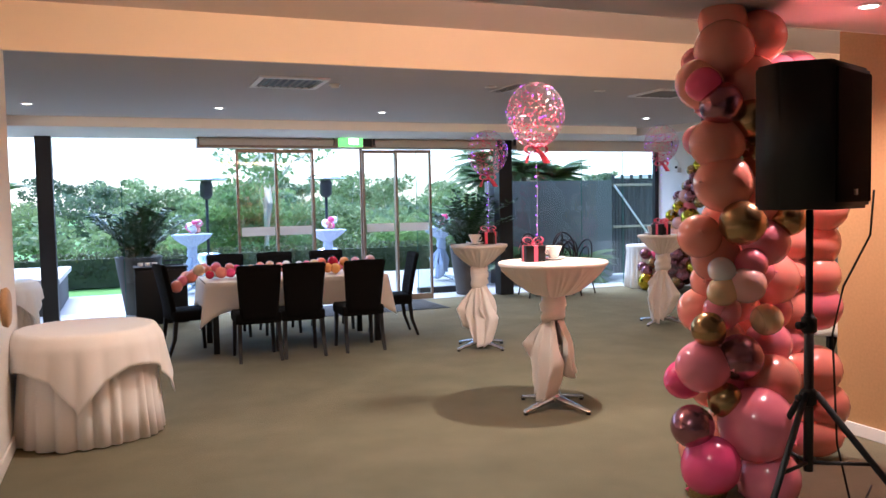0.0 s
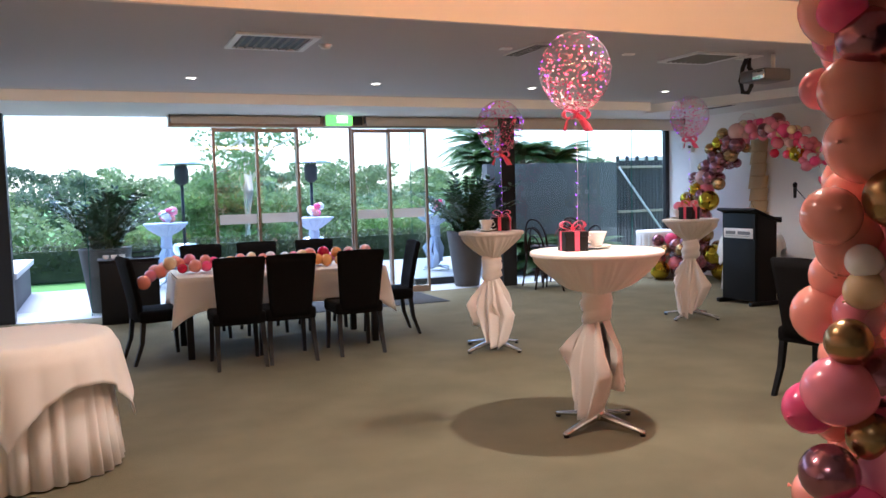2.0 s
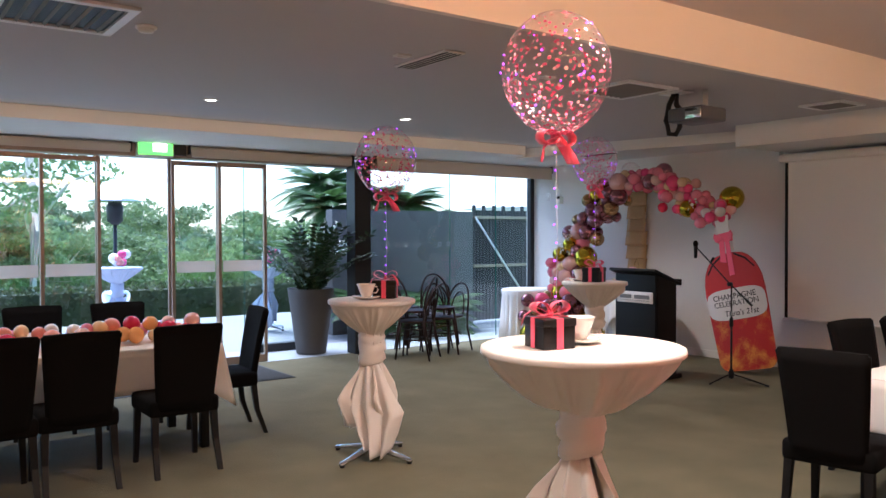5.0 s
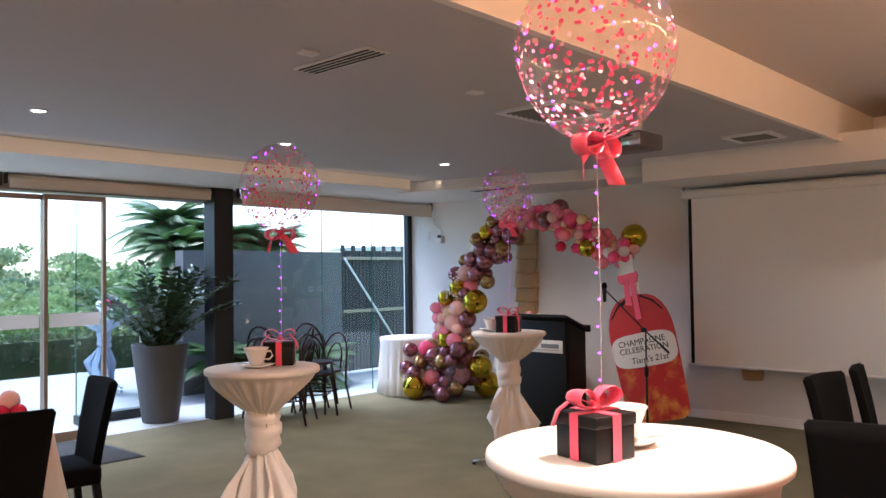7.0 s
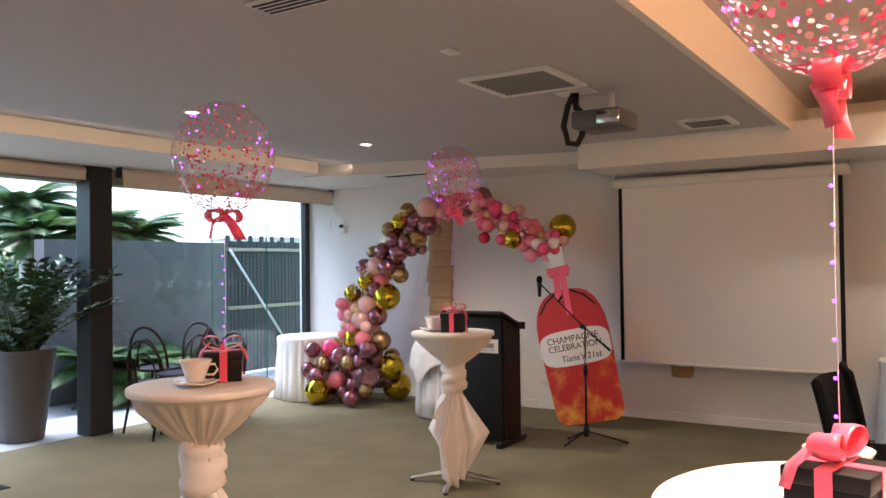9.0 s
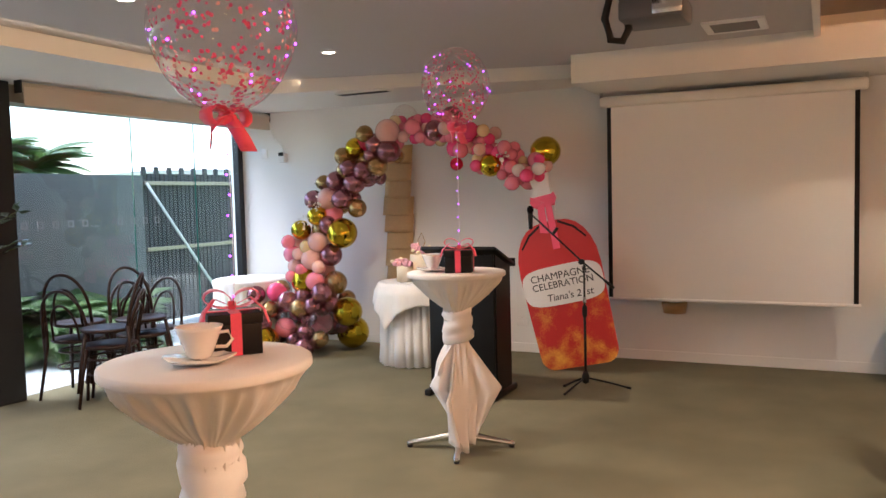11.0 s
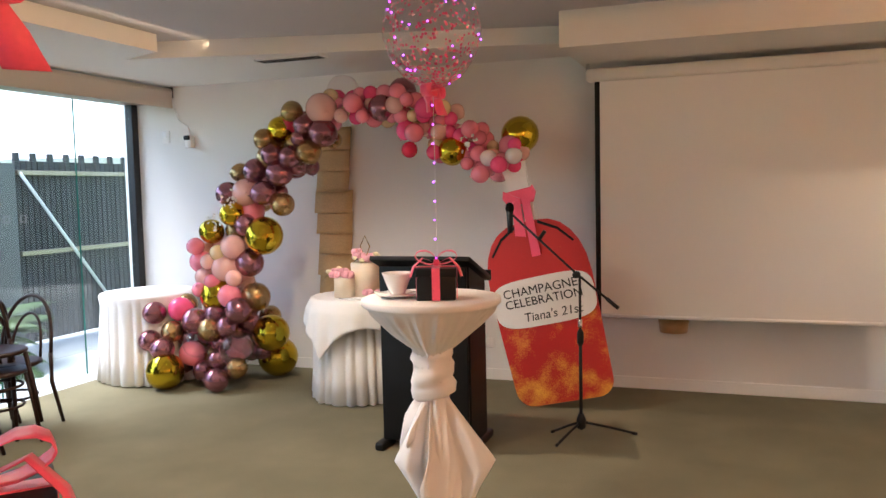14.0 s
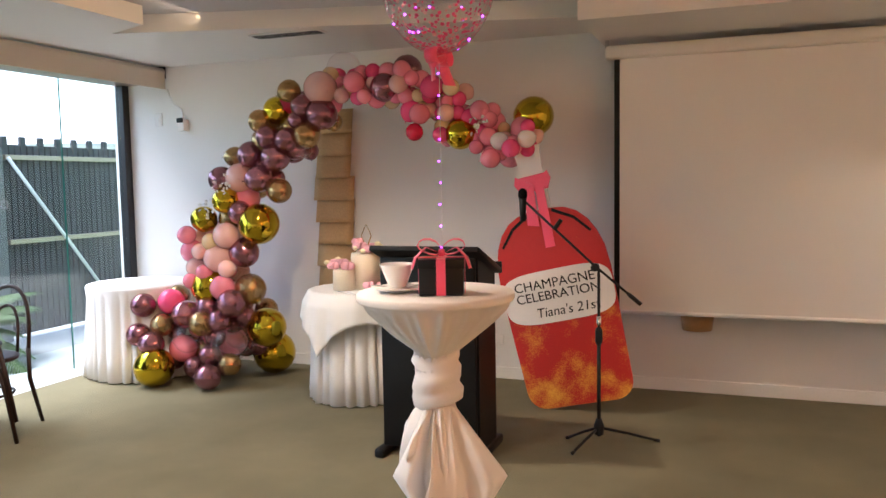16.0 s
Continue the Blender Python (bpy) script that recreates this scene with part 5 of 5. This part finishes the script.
station = thing("service_cabinet", pose(0.45, 11.35, 0), "black service cabinet beside the planter", "cabinet")
part("body", box(-0.33, -0.22, 0.0, 0.33, 0.22, 0.74, 0.006), black_board, station)
part("top", box(-0.345, -0.235, 0.74, 0.345, 0.235, 0.765, 0.004), black_board, station)
part("door", box(-0.32, -0.236, 0.05, -0.005, -0.221, 0.72, 0.003), black_board, station)
part("door", box(0.005, -0.236, 0.05, 0.32, -0.221, 0.72, 0.003), black_board, station)
for k, x in enumerate((0.2, 0.29, 0.38)):
    cst = thing("crockery_stack", pose(x, 11.32, 0.766), "small stack of white china bowls", "crockery", "crockery on the cabinet")
    for j in range(3):
        part("bowl", lathe([(0.0, 0), (0.022, 0), (0.04, 0.022), (0.037, 0.022), (0.0, 0.008)], 20), china, cst).matrix_local = pose(0, 0, j * 0.013)
tray = thing("wire_rack", pose(0.62, 11.35, 0.766), "low black wire rack on the cabinet", "rack")
for z in (0.0, 0.06):
    b = bmesh.new()
    for y in (-0.1, 0.0, 0.1):
        tube([(-0.12, y, z + 0.006), (0.12, y, z + 0.006)], 0.004, b, 6)
    part("shelf_wires", b, charcoal, tray)
for x in (-0.12, 0.12):
    for y in (-0.1, 0.1):
        part("upright", tube([(x, y, 0), (x, y, 0.08)], 0.004, seg=6), charcoal, tray)

leaf_dark = material("zamia_leaf", (0.022, 0.06, 0.018), 0.35, scale=30, vary=0.35, bump=0.05)
stem_green = material("stem", (0.06, 0.09, 0.03), 0.5, scale=30, vary=0.2, bump=0.05)
pot_grey = material("pot_concrete", (0.07, 0.065, 0.06), 0.7, scale=14, vary=0.2, bump=0.15)
soil = material("soil", (0.03, 0.022, 0.016), 0.95, scale=40, vary=0.4, bump=0.8)


def planter(x, y, seed, h, R, tall, n, label):
    rnd = random.Random(seed)
    w = thing("potted_plant", pose(x, y, 0), label, "plant", "tall potted plants")
    part("pot", lathe([(0.0, 0), (R * 0.62, 0), (R * 0.64, 0.015), (R, h - 0.01), (R, h), (R * 0.92, h), (R * 0.88, h - 0.08), (0.0, h - 0.08)], 36), pot_grey, w, "tapered dark concrete pot")
    part("soil", lathe([(0.0, h - 0.05), (R * 0.88, h - 0.06), (R * 0.88, h - 0.079), (0.0, h - 0.079)], 24), soil, w)
    stems, leaves = bmesh.new(), bmesh.new()
    for _ in range(n):
        a = rnd.uniform(0, 6.283)
        lean, length = rnd.uniform(0.05, 0.95) ** 1.0, tall * rnd.uniform(0.6, 1.05)
        base = Vector((R * 0.5 * rnd.random() * math.cos(a), R * 0.5 * rnd.random() * math.sin(a), h - 0.07))
        pts = []
        for i in range(9):
            t = i / 8
            pts.append(base + Vector((math.cos(a) * lean * t ** 1.6 * tall, math.sin(a) * lean * t ** 1.6 * tall, length * (t - 0.18 * lean * t * t))))
        tube(pts, 0.011, stems, 5, taper=0.004)
        for i in range(2, 17):
            t = i / 16
            j = min(7, int(t * 8))
            p = pts[j].lerp(pts[j + 1], t * 8 - j)
            d = (pts[j + 1] - pts[j]).normalized()
            u = d.cross(Vector((rnd.uniform(-.3, .3), rnd.uniform(-.3, .3), 1))).normalized()
            for s in (-1, 1):
                out = (u * s * 1.15 + d * 0.4 + Vector((rnd.uniform(-.2, .2), rnd.uniform(-.2, .2), rnd.uniform(-.1, .3)))).normalized()
                ll = 0.118 * rnd.uniform(0.75, 1.15)
                side = out.cross(d).cross(out).normalized() * ll * 0.27
                nn = out.cross(side).normalized() * ll * 0.06
                q = [p, p + out * ll * 0.4 + side + nn, p + out * ll, p + out * ll * 0.4 - side + nn]
                vs = [leaves.verts.new(c) for c in q]
                mid = leaves.verts.new(p + out * ll * 0.45 - nn)
                for k in range(4):
                    leaves.faces.new((vs[k], vs[(k + 1) % 4], mid))
    tagged(part("stem", stems, stem_green, w), kind="stuff")
    tagged(part("foliage", leaves, leaf_dark, w, "glossy dark green leaflets", smooth=False), kind="stuff")


planter(0.2, 12.45, 31, 0.84, 0.33, 0.88, 40, "dark glossy zamia plant in a tapered concrete pot")
planter(5.35, 12.2, 32, 0.84, 0.30, 0.92, 48, "dark glossy zamia plant in a tall grey pot")


def bentwood_chair(m):
    w = thing("bentwood_chair", m, "dark bentwood cafe chair", "chair", "bentwood cafe chairs")
    part("seat", lathe([(0.0, 0.445), (0.19, 0.445), (0.205, 0.455), (0.205, 0.47), (0.18, 0.475), (0.0, 0.468)], 28), dark_wood, w)

    def arc(hw, top, back, n=15, z0=0.47, y0=-0.17):
        return [(hw * math.cos(math.pi * (1 - i / (n - 1))) * (1.0), y0 - back * math.sin(math.pi * i / (n - 1)), z0 + (top - z0) * math.sin(math.pi * i / (n - 1)) ** 0.7) for i in range(n)]

    part("back_hoop", tube(arc(0.19, 0.88, 0.10), 0.013), dark_wood, w)
    part("inner_hoop", tube(arc(0.11, 0.76, 0.075), 0.010), dark_wood, w)
    for sx in (-1, 1):
        part("leg", tube([(sx * 0.14, 0.14, 0.45), (sx * 0.165, 0.17, 0.25), (sx * 0.19, 0.2, 0.0)], 0.016, taper=0.012), dark_wood, w)
        part("leg", tube([(sx * 0.19, -0.17, 0.5), (sx * 0.18, -0.18, 0.3), (sx * 0.2, -0.25, 0.0)], 0.016, taper=0.012), dark_wood, w)
    part("ring", tube([(0.165 * math.cos(2 * math.pi * k / 20), 0.165 * math.sin(2 * math.pi * k / 20), 0.24) for k in range(21)], 0.009), dark_wood, w)
    return w


first = bentwood_chair(pose(6.18, 11.0, 0, 0, 0, 35))
for x, y, z, a in ((6.65, 11.15, 0, 160), (6.3, 11.5, 0, -70), (6.8, 11.6, 0, 10), (6.16, 10.99, 0.13, 38), (6.64, 11.14, 0.13, 163), (6.88, 11.28, 0, 100), (6.31, 11.49, 0.13, -66)):
    copy_thing(first, pose(x, y, z, 0, 0, a))

# ---- outside ----
structure("patio", prism([(-14, 12.9), (30, 12.9), (30, 17.6), (0.55, 17.6), (0.35, 15.7), (-14, 15.7)], -0.12, -0.02), material("patio_concrete", (0.32, 0.32, 0.32), 0.7, scale=6, vary=0.1, bump=0.15), "pale concrete patio outside the glazing", "patio")
grass = material("lawn", (0.09, 0.22, 0.035), 0.9, scale=8, vary=0.3, bump=0.6, fine=60)
gm = bmesh.new()
gv = []
for j, y in enumerate((-400, 17.6, 19.5, 22, 30, 45, 70, 120, 300, 1500)):
    drop = (0, 0, 0, -0.1, -1.0, -2.6, -4.5, -6, -7, -7)[j]
    gv.append([gm.verts.new((x, y, -0.13 + drop)) for x in (-900, -120, -40, 0, 40, 120, 900)])
for p, q in zip(gv, gv[1:]):
    for k in range(6):
        gm.faces.new((p[k], p[k + 1], q[k + 1], q[k]))
structure("ground", gm, grass, "green lawn falling away to a wooded valley", "lawn")

hedge_leaf = material("hedge_leaf", (0.085, 0.105, 0.045), 0.6, scale=40, vary=0.5, bump=0.1)
random.seed(14)


def leaf_cloud(bm, centre, size, n, leaf, rnd):
    for _ in range(n):
        d = Vector((rnd.gauss(0, 1), rnd.gauss(0, 1), rnd.gauss(0, 1))).normalized() * rnd.uniform(0.65, 1.0)
        p = Vector((centre[0] + d.x * size[0], centre[1] + d.y * size[1], centre[2] + d.z * size[2]))
        u = Vector((rnd.gauss(0, 1), rnd.gauss(0, 1), rnd.gauss(0, 1))).normalized()
        v = u.cross(Vector((rnd.gauss(0, 1), rnd.gauss(0, 1), rnd.gauss(0, 1)))).normalized()
        s = leaf * rnd.uniform(0.6, 1.3)
        bm.faces.new([bm.verts.new(p + u * s), bm.verts.new(p + v * s * 0.55), bm.verts.new(p - u * s), bm.verts.new(p - v * s * 0.55)])


rnd = random.Random(15)
hb = bmesh.new()
x = -9.0
while x < 9.5:
    for z in (0.18, 0.42):
        leaf_cloud(hb, (x, 18.4, z), (0.35, 0.3, 0.24), 170, 0.05, rnd)
    x += 0.33
hedge = thing("hedge", pose(0, 0, 0), "low clipped dark green hedge along the patio", "hedge")
part("core", box(-9.2, 18.2, -0.1, 9.6, 18.6, 0.5), hedge_leaf, hedge, smooth=False)
tagged(part("leaves", hb, hedge_leaf, hedge, smooth=False), kind="stuff")

# Greens are paler than real leaves: valley haze and daylight put into the colour.
GREENS = [material("gum_foliage", (0.20, 0.27, 0.12), 0.6, scale=1.2, vary=0.45, bump=0, spread=0.25), material("bush_foliage", (0.25, 0.33, 0.13), 0.6, scale=1.2, vary=0.4, bump=0, spread=0.25),
          material("dark_foliage", (0.14, 0.20, 0.11), 0.6, scale=1.2, vary=0.4, bump=0, spread=0.25)]
for m in GREENS + [hedge_leaf]:
    leafy(m)
bark = material("pale_bark", (0.62, 0.55, 0.47), 0.8, scale=5, vary=0.25, bump=0.3)


def tree(name, seed, height, crown, green, leaf, clumps, per, trunk_r, label, m):
    r = random.Random(seed)
    w = thing(name, m, label, "tree", "trees in the valley")
    tb = bmesh.new()
    top = height * 0.62
    tube([(0, 0, -0.5), (0.02 * height, 0, height * 0.3), (0.0, 0.01 * height, top)], trunk_r, tb, 7, taper=trunk_r * 0.45)
    cb = bmesh.new()
    for k in range(clumps):
        a, q = r.uniform(0, 6.283), crown * math.sqrt(r.random())
        c = Vector((q * math.cos(a), q * math.sin(a), height * r.uniform(0.38, 0.97) - 0.10 * q))
        if k % 3 == 0:
            tube([(0, 0, top * r.uniform(0.45, 0.9)), tuple(c * 0.55 + Vector((0, 0, top * 0.3))), tuple(c)], trunk_r * 0.35, tb, 5, taper=trunk_r * 0.08)
        s = crown * r.uniform(0.22, 0.42)
        leaf_cloud(cb, c, (s, s, s * 0.62), per, leaf, r)
    part("trunk", tb, bark, w)
    tagged(part("crown", cb, green, w, smooth=False), kind="stuff")
    return w


kinds = [tree("gum_tree", 40 + k, 11, 4.2, GREENS[k % 3], 0.24, 28, 130, 0.2, ("tall green gum tree in the valley", "bright green rounded tree in the valley", "dark green tree in the valley")[k % 3], pose(-30 + 9 * k, 72, -8.2)) for k in range(3)]
r = random.Random(77)
for k in range(120):
    y = r.uniform(34, 105)
    x = r.uniform(-0.75, 0.95) * y + 2
    s = r.uniform(0.55, 1.0) * (0.55 if y < 45 else 0.62 + 0.004 * y)
    zz = 1.4 + y * r.uniform(-0.01, 0.045) - 11 * s
    o = copy_thing(kinds[r.randrange(3)], pose(x, y, zz, 0, 0, r.uniform(0, 360)))
    o.scale = (s * 1.15, s * 1.15, s)
big = tree("gum_tree", 60, 8.2, 2.6, GREENS[0], 0.11, 16, 130, 0.24, "tall white-trunked gum tree beyond the hedge", pose(4.6, 28.5, -0.8))


def patio_heater(x, y):
    w = thing("patio_heater", pose(x, y, -0.02), "tall steel patio heater with a wide round hood", "patio heater", "patio heaters")
    part("base", lathe([(0.0, 0), (0.22, 0), (0.22, 0.6), (0.18, 0.66), (0.0, 0.66)], 24), chrome, w)
    part("pole", lathe([(0.03, 0.6), (0.03, 1.75), (0.0, 1.75)], 12), charcoal, w)
    part("burner", lathe([(0.05, 1.72), (0.12, 1.78), (0.13, 2.0), (0.10, 2.08), (0.0, 2.08)], 20), charcoal, w)
    part("hood", lathe([(0.42, 2.09), (0.43, 2.10), (0.25, 2.15), (0.0, 2.18)], 36), chrome, w, "round metal hood")


patio_heater(1.55, 16.3)
patio_heater(3.95, 16.3)


def posy(x, y, z, seed):
    random.seed(seed)
    w = thing("balloon_cluster", pose(x, y, z), "small cluster of pink and red balloons", "balloons", "outdoor table balloons")
    for k in range(8):
        a = k * 2.4
        balloon(w, random.choice(("pink", "hot", "white", "peach")), (0.09 * math.cos(a) * (k > 0), 0.09 * math.sin(a) * (k > 0), 0.07 + 0.06 * (k % 3)), random.uniform(0.055, 0.08))


for k, (x, y) in enumerate(((1.16, 15.2), (3.70, 15.2), (5.95, 14.9))):
    cocktail_table(x, y, 0.36, 40 + 70 * k, 50 + k, "patio cocktail table in tied pale blue-white cloth", blue_linen, 1.06)
    posy(x + 0.04, y, 1.062, 60 + k)
rail = thing("terrace_seat", pose(-1.45, 13.2, 0), "low pale terrace bench outside the glazing", "bench")
part("plinth", box(-0.5, -0.35, -0.02, 0.5, 2.4, 0.46, 0.01), pot_grey, rail)
part("seat", box(-0.56, -0.4, 0.46, 0.56, 2.45, 0.54, 0.008), material("pale_stone", (0.55, 0.54, 0.52), 0.6), rail)

# courtyard behind the glass
# Grey of the wall is lowered to stand in for courtyard shade.
shaded_render = material("shaded_rendered_wall", (0.14, 0.137, 0.13), 0.85, scale=7, vary=0.15, bump=0.25)
structure("courtyard_wall", box(6.5, 13.75, -0.1, 9.25, 13.95, 1.92), shaded_render, "grey rendered courtyard wall, darkened for its shade", "wall")
# Timber colour is likewise darkened for the shade on the gate.
shaded_slat = material("shaded_slat_timber", (0.045, 0.042, 0.042), 0.75, scale=16, vary=0.3, bump=0.3, spread=0.25)
gate = thing("slatted_gate", pose(9.27, 13.8, 0), "slatted timber gate with a steel brace, darkened for its shade", "gate")
slat_me = link_mesh("slat", box(-0.03, -0.02, 0.0, 0.03, 0.02, 1.93, 0.004), shaded_slat, False)
for k in range(34):
    o = new("slat", slat_me)
    o.parent = gate
    o.matrix_local = Matrix.LocRotScale(Vector((0.04 + k * 0.075, random.uniform(-.004, .004), 0.02)), None, (1, 1, 1.0 if k % 3 else 1.045))
for z in (0.95, 1.80):
    part("rail", box(0, -0.065, z, 2.6, -0.025, z + 0.05, 0.004), bronze, gate, smooth=False)
part("brace", tube([(0.02, -0.075, 1.82), (1.2, -0.075, 0.35)], 0.022, seg=4), skirting_paint, gate, "pale diagonal brace")
frond = leafy(material("palm_frond", (0.06, 0.12, 0.03), 0.45, scale=20, vary=0.4, bump=0.05), 0.35)


def palm(x, y, base, trunk, n, length, seed, label, name="palm"):
    r = random.Random(seed)
    w = thing(name, pose(x, y, base), label, "palm", "courtyard palms")
    part("trunk", tube([(0, 0, 0), (0.03, 0, trunk * 0.5), (0, 0, trunk)], 0.07, taper=0.05), bark, w)
    b = bmesh.new()
    for k in range(n):
        a, el = r.uniform(0, 6.283), r.uniform(0.1, 1.25)
        L = length * r.uniform(0.7, 1.1)
        prev = Vector((0, 0, trunk))
        for i in range(1, 15):
            t = i / 14
            p = Vector((math.cos(a) * L * t * math.cos(el * (1 - 0.5 * t)), math.sin(a) * L * t * math.cos(el * (1 - 0.5 * t)), trunk + L * t * math.sin(el) - 0.55 * L * t * t))
            d = (p - prev).normalized()
            u = d.cross(Vector((0, 0, 1))).normalized()
            for s in (-1, 1):
                for h in (0, 0.33, 0.66):
                    q = prev.lerp(p, h)
                    ll = L * 0.30 * math.sin(math.pi * min(0.97, t * 0.85 + 0.12))
                    tip = q + u * s * ll * 0.8 + d * ll * 0.55 - Vector((0, 0, 0.3 * ll))
                    e = d * 0.017
                    b.faces.new([b.verts.new(q - e), b.verts.new(q + e), b.verts.new(tip)])
            b.faces.new([b.verts.new(prev - u * 0.008), b.verts.new(prev + u * 0.008), b.verts.new(p + u * 0.006), b.verts.new(p - u * 0.006)])
            prev = p
    tagged(part("fronds", b, frond, w, "long feathery green fronds", smooth=False), kind="stuff")


for k, (x, y, base, trunk, n, L) in enumerate(((6.9, 14.7, -0.1, 2.05, 46, 0.9), (7.8, 14.8, -0.1, 2.15, 50, 0.95), (8.7, 15.1, -0.1, 2.1, 44, 0.95), (6.05, 14.0, -0.1, 1.3, 26, 0.65),
                                               (6.75, 13.3, -0.05, 0.5, 18, 0.8), (7.4, 13.2, -0.05, 0.3, 74, 0.95), (8.1, 13.2, -0.05, 0.3, 70, 0.9), (-2.0, 14.4, -0.1, 1.8, 20, 1.0), (7.3, 15.6, -0.1, 2.5, 40, 1.0))):
    palm(x, y, base, trunk, n, L, 90 + k, "leafy green palm behind the courtyard wall" if trunk > 1.2 else "spiky green courtyard shrub", "palm" if trunk > 1.2 else "shrub")
um = thing("patio_umbrella", pose(12.2, 15.6, -0.1), "white open market umbrella beyond the gate", "umbrella")
part("pole", lathe([(0.025, 0), (0.025, 2.7), (0.0, 2.7)], 10), charcoal, um)
part("canopy", lathe([(1.4, 2.15), (1.41, 2.17), (0.7, 2.5), (0.0, 2.75)], 8), material("umbrella_canvas", (0.8, 0.79, 0.77), 0.8), um, smooth=False)
